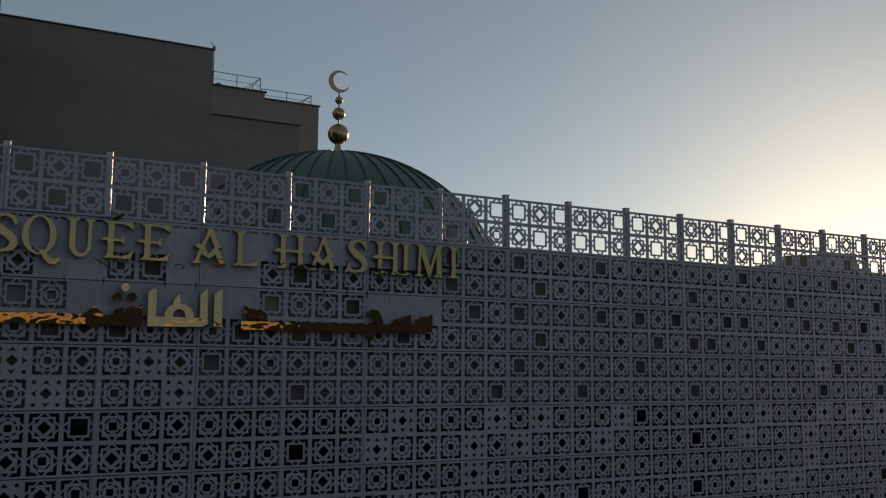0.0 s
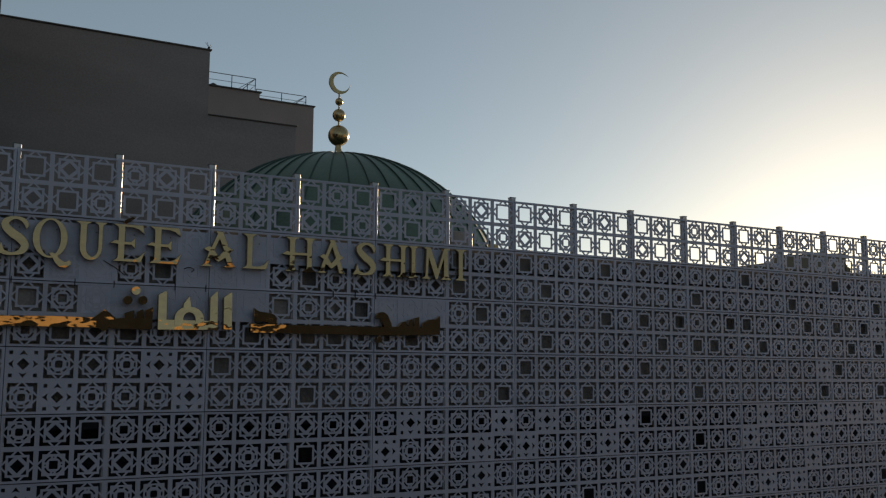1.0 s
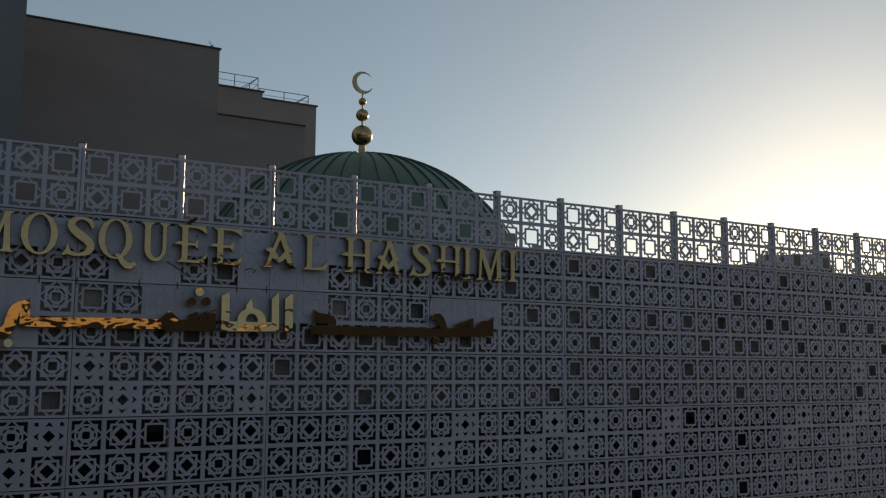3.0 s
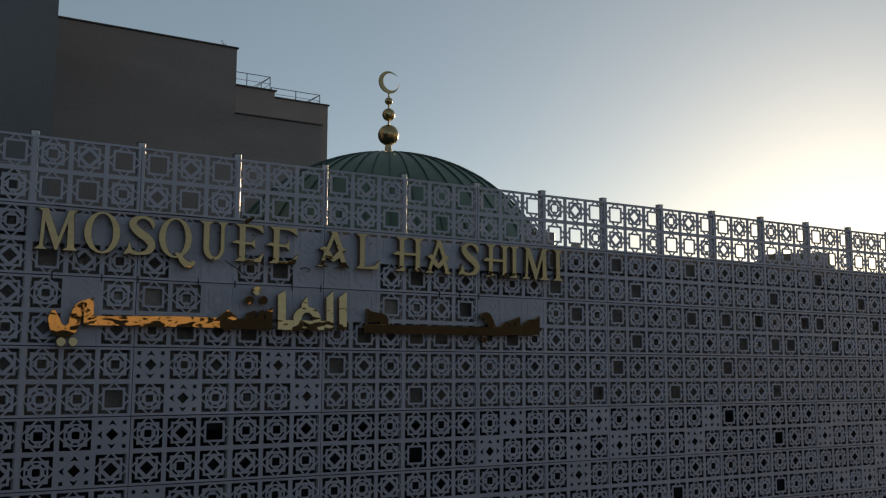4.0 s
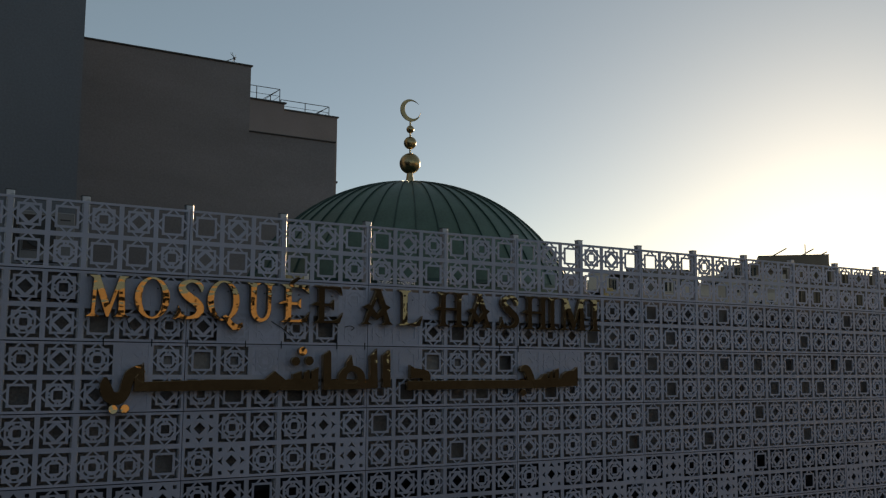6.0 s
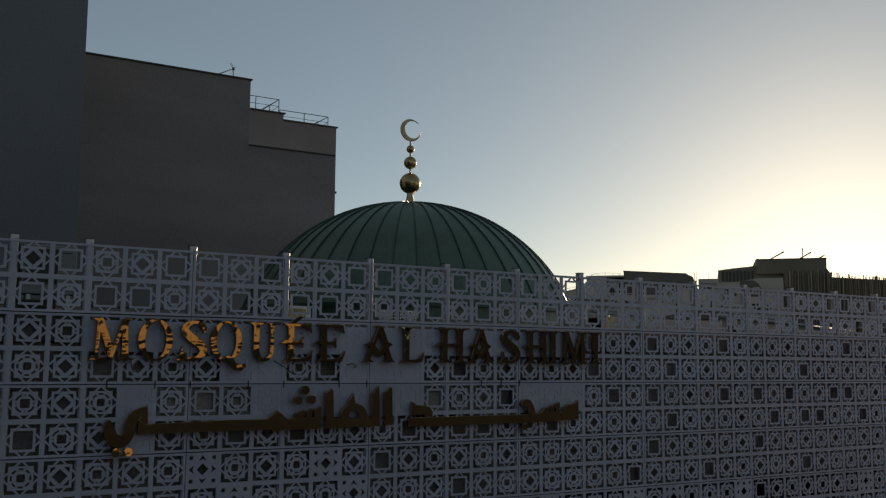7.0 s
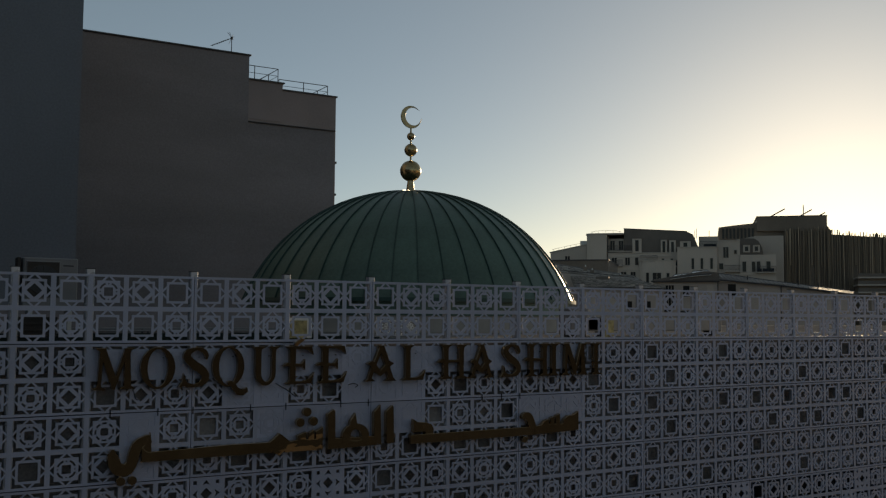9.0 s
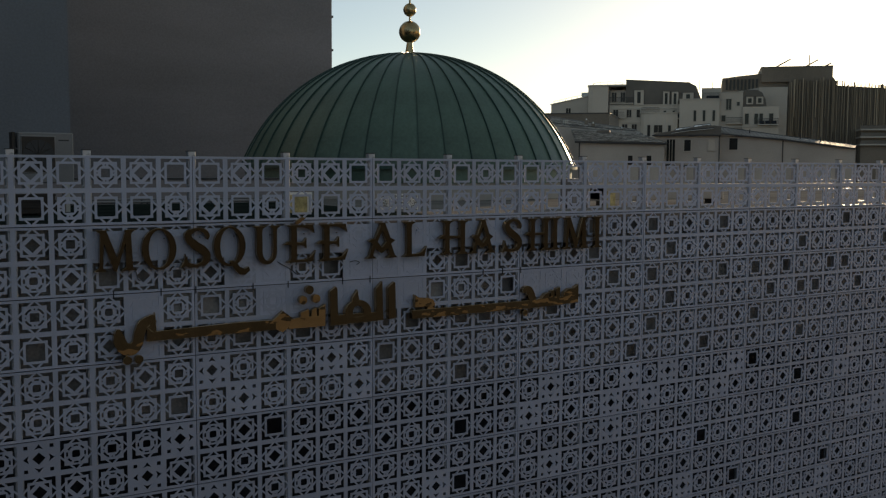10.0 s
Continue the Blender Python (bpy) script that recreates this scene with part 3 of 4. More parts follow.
for k in range(STEPS - 1):
    for j in range(3):
        a = k * 4 + j
        faces.append((a, a + 1, a + 5, a + 4))
ridge = mesh_of("seam", verts, faces, SEAM)
for i in range(SEAMS):
    part("metal_gore", gore, COPPER, dome, m=pose(0, 0, 0, 0, 0, 360 / SEAMS * (i + 0.26)))
    part("seam", ridge, SEAM, dome, m=pose(0, 0, 0, 0, 0, 360 / SEAMS * (i - 0.24)))
part("crown_cap", tube(bmesh.new(), (0, 0, 4.18), (0, 0, 4.265), 0.37, 32, 0.16), SEAM, dome)
lip = bmesh.new()
tube(lip, (0, 0, 0.80), (0, 0, 0.90), 5.06, 96, 5.06)
part("eaves_ring", lip, SEAM, dome)

# finial: stem, three balls and a crescent
finial = tagged(empty("finial", pose(CX, CY, 4.15)), "brass finial with three balls and a crescent", "finial")


def ball(z, r):
    bm = bmesh.new()
    bmesh.ops.create_uvsphere(bm, u_segments=40, v_segments=24, radius=r, matrix=Matrix.Translation((0, 0, z)))
    return bm


part("foot", tube(bmesh.new(), (0, 0, 0), (0, 0, 0.55), 0.15, 24, 0.075), BRASS, finial, smooth=False)
part("stem", tube(bmesh.new(), (0, 0, 0.4), (0, 0, 2.10), 0.028, 16), BRASS, finial)
for z, r in ((0.745, 0.325), (1.395, 0.198), (1.825, 0.122)):
    part("ball", ball(z, r), BRASS, finial, smooth=True)
R1, R2, off = 0.347, 0.284, 0.080
cut = math.degrees(math.acos((R1 * R1 + off * off - R2 * R2) / (2 * R1 * off)))
cut2 = math.degrees(math.acos(-(R2 * R2 + off * off - R1 * R1) / (2 * R2 * off)))
moon = ellipse(0, 0, R1, R1, 40, cut, 360 - cut) + ellipse(off, 0, R2, R2, 36, 360 - cut2, cut2)
tilt = radians(18)
moon = [(x * math.cos(tilt) - z * math.sin(tilt), x * math.sin(tilt) + z * math.cos(tilt)) for x, z in moon]
part("crescent", cutout("crescent", [moon], 0.036, BRASS, 0.007), BRASS, finial, m=pose(0, 0, 2.43, 0, 0, -2) @ pose(0, -0.02, 0))

# ---- things on the roof ----
ac = tagged(empty("air_conditioner", pose(-1.80, 4.4, 0.05)), "aged white outdoor air-conditioning unit with dark round grille", "air conditioner")
part("casing", boxed(0, 0.94, 0, 0.36, 0.48, 1.39, 0.02), UNITBODY, ac)
part("grille_frame", boxed(0.04, 0.63, -0.02, 0.005, 0.66, 1.33, 0.01), UNITBODY, ac)
part("grille_back", boxed(0.06, 0.61, -0.026, -0.02, 0.68, 1.31), GRILLE, ac, "dark brown grille")
ring = bmesh.new()
tube(ring, (0.335, -0.026, 0.99), (0.335, -0.045, 0.99), 0.265, 40)
part("fan_cover", ring, DARKSTEEL, ac, "round dark fan cover")
rib = bm_mesh("grille_bar", tube(bmesh.new(), (-0.26, 0, 0), (0.26, 0, 0), 0.005, 6), GRILLE)
for i in range(6):
    part("grille_bar", rib, GRILLE, ac, m=pose(0.335, -0.05, 0.99, 0, 30 * i, 0))
part("badge", boxed(0.68, 0.86, -0.006, -0.001, 1.24, 1.262), DARKSTEEL, ac, "dark maker's bar")
for y in (0.06, 0.22):
    part("side_coil", boxed(-0.095, -0.03, y, y + 0.13, 0.60, 1.39, 0.01), GRILLE, ac, "dark side coil")
for x in (0.1, 0.78):
    part("stand", boxed(x, x + 0.08, 0.02, 0.34, -0.054, 0.48, 0.005), STEEL, ac)
pipe = bmesh.new()
pts = [(-0.08 + 0.30 * math.cos(t), 0.1, 0.80 + 0.30 * math.sin(t)) for t in [math.pi * k / 10 for k in range(6)]]
for a, b in zip(pts, pts[1:]):
    tube(pipe, a, b, 0.02, 8)
part("hose", pipe, UNITBODY, ac)


def duct(x0, x1, y, z0, z1, mat, label, cat="duct"):
    ob = tagged(empty("roof_duct", pose(x0, y, 0)), label, cat)
    part("body", boxed(0, x1 - x0, 0, 0.5, z0, z1, 0.02), mat, ob)
    n = max(1, int((x1 - x0) / 0.8))
    for i in range(n + 1):
        x = (x1 - x0 - 0.04) * i / n
        part("flange", boxed(x, x + 0.04, -0.02, 0.52, z0 - 0.02, z1 + 0.02, 0.005), STEEL, ob)
    for x in (0.1, x1 - x0 - 0.2):
        part("foot", boxed(x, x + 0.08, 0.1, 0.4, 0, z0), DARKSTEEL, ob)
    return ob


membrane = part("roof_membrane", boxed(-2.6, 4.6, 0.5, 7.6, -0.003, 0.001), MEMBRANE)
tagged(membrane, "dark green-black sheet laid on the flat roof", "roof membrane")
pale_pipe = tagged(empty("roof_pipe", pose(0, 7.9, 0)), "pair of thin pale pipes along the flat roof", "pipe")
for y, z in ((0, 0.10), (-0.5, 0.06)):
    part("pipe", tube(bmesh.new(), (-2.4, y, z), (4.4, y, z), 0.022, 8), UNITBODY, pale_pipe)
    for x in (-2.0, -0.4, 1.2, 2.8, 4.2):
        part("bracket", boxed(x, x + 0.03, y - 0.02, y + 0.02, -0.004, z - 0.015), DARKSTEEL, pale_pipe)
kerb = tagged(empty("roof_kerb", pose(-2.6, 8.2, -0.004)), "low grey kerb wall with dark coping on the flat roof", "kerb")
part("wall", boxed(0, 7.4, 0, 0.3, 0, 0.54, 0.01), GABLE2, kerb)
part("coping", boxed(-0.03, 7.43, -0.03, 0.33, 0.54, 0.58, 0.006), COPING, kerb)
duct(10.2, 14.0, 2.6, 0.12, 0.42, STUCCO2, "pale boxed duct near the parapet")
board = tagged(part("board", boxed(2.50, 2.88, 2.42, 2.446, -0.004, 0.33, 0.004), OCHRE), "mottled yellow board leaning at the parapet", "board")
sheet = part("net_sheet", boxed(2.40, 2.99, 2.45, 2.462, -0.004, 0.38), NET)
tagged(sheet, "white sheet standing on the roof behind the parapet", "sheet")
tagged(part("board", boxed(9.42, 9.66, 1.6, 1.64, 0.0, 0.36, 0.004), OCHRE), "mottled yellow board leaning at the parapet", "board")
cab = tagged(empty("roof_cabinet", pose(8.7, 1.9, 0)), "white metal cabinet on the flat roof", "cabinet")
part("body", boxed(0, 0.5, 0, 0.4, 0.06, 0.62, 0.015), UNITBODY, cab)
part("door", boxed(0.03, 0.47, -0.012, 0.0, 0.10, 0.58, 0.004), UNITBODY, cab)
part("plinth", boxed(0.04, 0.46, 0.04, 0.36, 0, 0.06), DARKSTEEL, cab)

crate = tagged(empty("crate", pose(-2.12, 3.3, 0)), "dark red-brown crate behind the parapet", "crate")
part("body", boxed(0, 0.74, 0, 0.5, 0.03, 0.36, 0.01), GRILLE, crate)
for z in (0.12, 0.23, 0.33):
    part("slat", boxed(-0.005, 0.745, -0.015, -0.002, z, z + 0.035, 0.003), GRILLE, crate)
for x in (0.02, 0.52):
    part("runner", boxed(x, x + 0.08, 0, 0.5, 0, 0.03), DARKSTEEL, crate)


def cable(points, label):
    ob = tagged(empty("cable", pose(0, 0, 0)), label, "cable")
    bm = bmesh.new()
    q = spline(points, 6)
    for a, b in zip(q, q[1:]):
        tube(bm, a, b, 0.006, 6)
    part("wire", bm, DARKSTEEL, ob)


cable([(-1.2, -0.008, 0.004), (-0.2, -0.012, -0.004), (0.7, -0.010, 0.006), (1.6, -0.012, -0.01)], "black cable running along the panel joint")
cable([(1.32, -0.012, -0.64), (1.42, -0.03, -0.70), (1.50, -0.012, -0.74), (1.66, -0.010, -0.86)], "loose black wire below the letters")
cable([(2.58, -0.012, -0.70), (2.66, -0.04, -0.68), (2.74, -0.03, -0.71), (2.70, -0.012, -0.75)], "short black wire loop below the letters")
cable([(-0.86, -0.012, -0.68), (-0.84, -0.03, -0.78), (-0.80, -0.012, -0.82)], "loose black wire below the letters")

# ---- neighbouring gable walls ----
left = tagged(empty("neighbour_building", pose(0, 0, STREET)), "tall blue-grey rendered building beside the dome", "building")
part("wall", boxed(-40, 0.48, 12.0, 24.0, 0, 31), BLUEWALL, left)
part("coping", boxed(-40.1, 0.58, 11.9, 24.1, 31, 31.2), COPING, left)

gable = tagged(empty("gable_building", pose(0, 0, STREET)), "tall grey blank gable wall with dark coping", "building")
TOP = 11.78 - STREET
part("wall", boxed(-30, 9.95, 25.7, 45.0, 0, TOP - 0.07), GABLE, gable)
part("coping", boxed(-30.1, 10.03, 25.62, 45.1, TOP - 0.07, TOP, 0.02), COPING, gable)
part("wing", boxed(9.954, 14.06, 25.74, 36.8, 0, 8.80 - STREET), GABLE, gable, "lower grey wing")
part("wing_coping", boxed(9.954, 14.12, 25.66, 36.9, 8.80 - STREET, 8.86 - STREET, 0.02), COPING, gable)

rear = tagged(empty("stepped_building", pose(0, 0, STREET)), "stepped grey-brown building with roof terraces and railings", "building")
part("wall", boxed(6, 19.64, 37.7, 52, 0, 13.35 - STREET), GABLE2, rear)
part("terrace_coping", boxed(16.26, 19.72, 37.62, 50.1, 13.354 - STREET, 13.43 - STREET), COPING, rear)
part("upper_storey", boxed(8, 16.25, 37.66, 50, 11.5 - STREET, 13.72 - STREET), GABLE2, rear)
part("upper_coping", boxed(7.9, 16.35, 37.56, 50.1, 13.724 - STREET, 13.80 - STREET), COPING, rear)
for z in (4, 7.5, 9.4):
    part("bracket", boxed(19.62, 19.74, 37.7, 37.85, z - STREET, z + 0.12 - STREET), DARKSTEEL, rear)


def railing(x0, x1, y0, z, parent, height=0.85, depth=3.0):
    rail = part("railing", tube(bmesh.new(), (x0, y0, z + height), (x1, y0, z + height), 0.022, 8), DARKSTEEL, parent, "thin dark metal railing")
    pieces = [((x0, y0, z + height * 0.52), (x1, y0, z + height * 0.52), 0.014), ((x1, y0, z + height), (x1, y0 + depth, z + height), 0.022), ((x1, y0, z + height * 0.52), (x1, y0 + depth, z + height * 0.52), 0.014)]
    n = max(2, round((x1 - x0) / 1.5))
    for a, b, r in pieces:
        part("rail", tube(bmesh.new(), a, b, r, 6), DARKSTEEL, rail)
    for i in range(n + 1):
        x = x0 + (x1 - x0) * i / n
        part("upright", tube(bmesh.new(), (x, y0, z), (x, y0, z + height), 0.024, 6), DARKSTEEL, rail)
    for y in (y0 + depth / 2, y0 + depth):
        part("upright", tube(bmesh.new(), (x1, y, z), (x1, y, z + height), 0.024, 6), DARKSTEEL, rail)
    part("brace", tube(bmesh.new(), (x1 - 1.2, y0 + 1.2, z + 0.05), (x1, y0, z + height), 0.018, 6), DARKSTEEL, rail)


railing(9.0, 16.06, 37.95, 13.78 - STREET, rear)
railing(16.3, 19.4, 38.4, 13.42 - STREET, rear, 0.74)

ant = tagged(empty("roof_antenna", pose(13.27, 38.0, 13.80)), "thin roof aerial on a tall mast", "antenna")
part("mast", tube(bmesh.new(), (0, 0, 0), (0, 0, 2.27), 0.024, 6), DARKSTEEL, ant)
part("clamp", boxed(-0.06, 0.06, -0.05, 0.05, 2.17, 2.31, 0.01), DARKSTEEL, ant)
part("boom", tube(bmesh.new(), (-1.16, 0, 1.63), (0.05, 0, 2.27), 0.018, 6), DARKSTEEL, ant)
for i in range(9):
    f = i / 8
    x, z = -1.14 + 0.98 * f, 1.64 + 0.52 * f
    part("element", tube(bmesh.new(), (x + 0.02, -0.16 - 0.06 * f, z - 0.05), (x - 0.02, 0.16 + 0.06 * f, z + 0.05), 0.014, 5), DARKSTEEL, ant)
for dx, dz in ((-0.22, 0.30), (-0.12, 0.34), (0.10, 0.22), (0.16, 0.10), (0.12, -0.08), (-0.14, -0.34)):
    part("reflector", tube(bmesh.new(), (0, 0, 2.25), (dx, 0.05, 2.25 + dz), 0.012, 5), DARKSTEEL, ant)

cowl = tagged(empty("vent_cowl", pose(13.62, 38.15, 13.80)), "small dark mushroom vent on the terrace roof", "vent")
part("pipe", tube(bmesh.new(), (0, 0, 0), (0, 0, 0.16), 0.10, 12), DARKSTEEL, cowl)
part("hood", tube(bmesh.new(), (0, 0, 0.14), (0, 0, 0.25), 0.24, 16, 0.07), DARKSTEEL, cowl)

# ---- far roofs and blocks of flats ----
FAR = pose(-4.33, -14.34, 0, 0, 0, -46.4)   # local x: to the right, local y: away


def shell(parent, name, x0, x1, y0, y1, z0, z1, mat, label=""):
    return part(name, boxed(x0, x1, y0, y1, z0, z1), mat, parent, label)


def window(parent, x, y, z, w, h, frame_mat, bars=1):
    """A window proud of a wall that faces local -y."""
    f = bmesh.new()
    t = 0.09
    for a, b, c, d in ((x - w / 2 - t, x - w / 2, z, z + h), (x + w / 2, x + w / 2 + t, z, z + h), (x - w / 2 - t, x + w / 2 + t, z + h, z + h + t), (x - w / 2 - t - 0.05, x + w / 2 + t + 0.05, z - t, z)):
        box(f, a, b, y - 0.12, y + 0.05, c, d)
    ob = part("window", f, frame_mat, parent)
    part("pane", boxed(x - w / 2, x + w / 2, y - 0.03, y + 0.02, z, z + h), GLASS, ob, "dark glass pane")
    for i in range(bars):
        bx = x - w / 2 + w * (i + 1) / (bars + 1)
        part("mullion", boxed(bx - 0.03, bx + 0.03, y - 0.06, y - 0.03, z, z + h), frame_mat, ob)
    return ob


def balcony(parent, x0, x1, y, z, mat=None):
    slab = part("balcony", boxed(x0, x1, y - 1.1, y, z - 0.18, z), STUCCO2, parent)
    part("guard_rail", boxed(x0, x1, y - 1.08, y - 1.03, z + 0.95, z + 1.02), DARKSTEEL, slab)
    bar = bm_mesh("baluster", boxed(-0.02, 0.02, -0.02, 0.02, 0, 0.96), DARKSTEEL)
    n = int((x1 - x0) / 0.18)
    for i in range(n + 1):
        part("baluster", bar, DARKSTEEL, slab, m=pose(x0 + (x1 - x0) * i / n, y - 1.055, z))


GROUND_FAR = STREET


def curved_block(parent, name, plan, z0, z1, mat, label=""):
    """Walls over a plan of x, y corners, closed at the top and the bottom."""
    bm = bmesh.new()
    a = [bm.verts.new((x, y, z0)) for x, y in plan]
    b = [bm.verts.new((x, y, z1)) for x, y in plan]
    bm.faces.new(a[::-1])
    bm.faces.new(b)
    for i in range(len(plan)):
        j = (i + 1) % len(plan)
        bm.faces.new((a[i], a[j], b[j], b[i]))
    return part(name, bm, mat, parent, label)


def dormer(parent, x0, x1, y, z0, z1, pane):
    """A pale boxed dormer that stands out of a dark roof, with a narrow pane."""
    ob = part("dormer", boxed(x0, x1, y, y + 1.4, z0, z1, 0.04), STUCCO, parent, "pale boxed dormer")
    cx = (x0 + x1) / 2
    part("pane", boxed(cx - pane / 2, cx + pane / 2, y - 0.03, y + 0.02, z0 + 0.25, z1 - 0.3), GLASS, ob, "dark glass pane")
    part("lintel", boxed(x0 - 0.06, x1 + 0.06, y - 0.08, y + 1.4, z1, z1 + 0.08), SLATE, ob)
    return ob


flats = tagged(empty("apartment_building", FAR), "cream stepped apartment building with slate mansard", "building")
part("wing", prism(bmesh.new(), [(-29.2, GROUND_FAR), (-22.2, GROUND_FAR), (-22.2, 14.2), (-29.2, 12.75)], 186, 200), STUCCO2, flats, "low pale wing")
part("coping", prism(bmesh.new(), [(-29.35, 12.75), (-22.2, 14.22), (-22.2, 14.40), (-29.35, 12.93)], 185.85, 200), STUCCO2, flats)
window(flats, -25.9, 186.0, 11.2, 0.9, 0.9, STUCCO, 1)
part("awning", boxed(-25.0, -23.4, 185.2, 186.0, 10.7, 11.2, 0.05), STUCCO, flats, "white awning")
part("roof_glass", boxed(-23.6, -22.0, 187, 187.1, 14.3, 15.1), SKYLIGHT, flats, "pale roof screen")
tall = [(-22.2, 186.0), (-22.0, 185.0), (-21.2, 184.5), (-18.3, 184.5), (-18.3, 200), (-22.2, 200)]
curved_block(flats, "wall", tall, GROUND_FAR, 16.0, STUCCO)
shell(flats, "wall", -18.3, -0.8, 185, 200, GROUND_FAR, 12.6, STUCCO)
shell(flats, "attic_wall", -18.3, -11.85, 186.2, 200, 12.6, 15.35, STUCCO2)
curved_block(flats, "roof_parapet", [(x * 1.0 + (-0.12 if x < -21.5 else 0), y - 0.12) for x, y in tall[:3]] + [(-15.15, 184.4), (-15.15, 200), (-22.3, 200)], 16.0, 16.3, STUCCO2)
part("downpipe", tube(bmesh.new(), (-18.15, 184.9, 4.0), (-18.15, 184.9, 16.0), 0.07, 6), DARKSTEEL, flats)
man = bmesh.new()
prism(man, [(-15.15, 12.7), (-15.15, 17.15), (-3.6, 16.45), (-2.5, 15.9), (-1.55, 13.5), (-1.5, 12.4)], 185.6, 199)
part("mansard_roof", man, SLATE, flats, "dark slate mansard")
part("ridge_cap", prism(bmesh.new(), [(-15.2, 17.15), (-3.6, 16.45), (-3.6, 16.56), (-15.2, 17.27)], 185.5, 199), COPING, flats)
for x, w in ((-17.35, 0.85), (-15.75, 0.85)):
    window(flats, x, 186.2, 13.2, w, 1.75, STUCCO, 1)
dormer(flats, -13.6, -11.85, 185.3, 12.6, 15.26, 0.62)
dormer(flats, -8.35, -7.2, 185.1, 12.2, 14.95, 0.5)
dormer(flats, -6.8, -5.6, 185.1, 12.2, 14.85, 0.5)
dormer(flats, -4.85, -2.9, 185.0, 13.0, 14.65, 0.7)
for z in (11.75, 12.45):
    part("cornice", boxed(-18.4, -5.9, 184.85, 185.0, z, z + 0.14), STUCCO2, flats)
part("cornice", boxed(-18.4, -5.9, 184.88, 185.0, 9.15, 9.3), STUCCO2, flats)
for x, z, w, h in ((-14.45, 10.25, 0.85, 1.4), (-12.75, 10.25, 0.6, 1.4), (-7.95, 10.75, 0.45, 0.65), (-6.35, 10.75, 0.45, 0.65), (-15.2, 7.45, 1.0, 1.5), (-13.45, 7.45, 0.9, 1.5), (-16.9, 10.25, 0.9, 1.4)):
    window(flats, x, 185.0, z, w, h, STUCCO2, 1 if w > 0.7 else 0)
balcony(flats, -18.2, -13.7, 186.2, 12.95)
balcony(flats, -18.1, -15.3, 185.0, 10.2)
balcony(flats, -12.1, -8.9, 184.9, 10.95)
balcony(flats, -5.95, -3.9, 184.4, 10.0)
part("planter", boxed(-5.8, -4.0, 183.5, 183.9, 10.0, 10.75, 0.05), FACING_DARK, flats, "dark planter box")
bay = [(-12.35, 186), (-12.2, 184.2), (-11.6, 183.2), (-10.6, 182.6), (-9.2, 182.3), (-7.6, 182.3), (-6.3, 182.6), (-5.6, 183.2), (-5.35, 186)]
curved_block(flats, "rounded_bay", bay, GROUND_FAR, 10.85, STUCCO, "pale rounded bay")
curved_block(flats, "bay_coping", [(x + (0.1 if x > -8 else -0.1), y - 0.12) for x, y in bay], 10.85, 11.0, STUCCO2)
for x, z, w, h, y in ((-10.65, 6.7, 0.5, 2.0, 182.58), (-8.95, 7.3, 1.5, 1.35, 182.26), (-6.95, 7.3, 0.5, 1.3, 182.4)):
    window(flats, x, y, z, w, h, STUCCO2, 1 if w > 1 else 0)
shell(flats, "terrace_block", -5.3, 1.7, 183.2, 200, GROUND_FAR, 13.3, STUCCO)
part("terrace_coping", boxed(-5.4, 1.8, 183.08, 200, 13.3, 13.44), STUCCO2, flats)
shell(flats, "attic_wall", -1.5, 1.9, 187, 200, 13.0, 15.6, STUCCO2)
for x in (-2.55, -0.95, 0.75):
    window(flats, x, 183.2, 9.35, 0.45, 1.95, STUCCO2, 0)
balcony(flats, -1.2, 1.7, 184.4, 13.44)
part("hedge_box", boxed(-0.6, 1.6, 183.6, 184.1, 13.44, 13.95, 0.06), FACING_DARK, flats, "dark planter box")
for x in (-21.2, -20.0, -18.6, -17.2, -15.9):
    part("roof_rail", tube(bmesh.new(), (x, 186, 16.25), (x, 186, 16.85), 0.03, 5), STEEL, flats)
arch = [(-21.4, 186, 16.5), (-20.6, 186, 16.85), (-18.5, 186, 16.95), (-16.6, 186, 16.85), (-15.6, 186, 16.6)]
for a, b in zip(arch, arch[1:]):
    part("roof_rail", tube(bmesh.new(), a, b, 0.03, 5), STEEL, flats)
part("roof_rail", tube(bmesh.new(), (-29.0, 187, 13.5), (-23.0, 187, 14.75), 0.03, 5), STEEL, flats)
for i in range(6):
    part("roof_rail", tube(bmesh.new(), (-28.8 + 1.1 * i, 187, 12.9 + 0.2 * i), (-28.8 + 1.1 * i, 187, 13.54 + 0.23 * i), 0.03, 5), STEEL, flats)
for x, h in ((-12.6, 1.0), (-2.2, 0.6), (-1.9, 0.9), (0.4, 0.5), (-4.4, 0.4)):
    part("flue", tube(bmesh.new(), (x, 188, 15.3), (x, 188, 16.3 + h), 0.05, 6), DARKSTEEL, flats)

flats2 = tagged(empty("apartment_building", FAR), "cream apartment building with dark curved attic", "building")
shell(flats2, "wall", 1.68, 5.75, 184, 200, GROUND_FAR, 14.5, STUCCO)
part("wall_coping", boxed(1.8, 5.85, 183.9, 200, 14.5, 14.64), STUCCO2, flats2)
shell(flats2, "lower_wall", 5.75, 11.9, 183.4, 200, GROUND_FAR, 11.9, STUCCO)
att = bmesh.new()
prism(att, [(5.77, 12.0), (5.77, 14.95), (8.2, 14.9), (9.0, 14.4), (9.6, 13.2), (9.8, 12.0)], 184.2, 199)
part("attic_roof", att, SLATE, flats2, "dark slate attic")
shell(flats2, "gable_block", 8.6, 13.7, 190, 205, GROUND_FAR, 15.8, STUCCO2, "blank pale gable")
part("gable_wing", prism(bmesh.new(), [(5.1, 14.0), (8.6, 14.0), (8.6, 15.82), (5.1, 15.2)], 191, 205), STUCCO2, flats2)
window(flats2, 3.3, 184.0, 11.4, 0.9, 1.95, STUCCO2, 1)
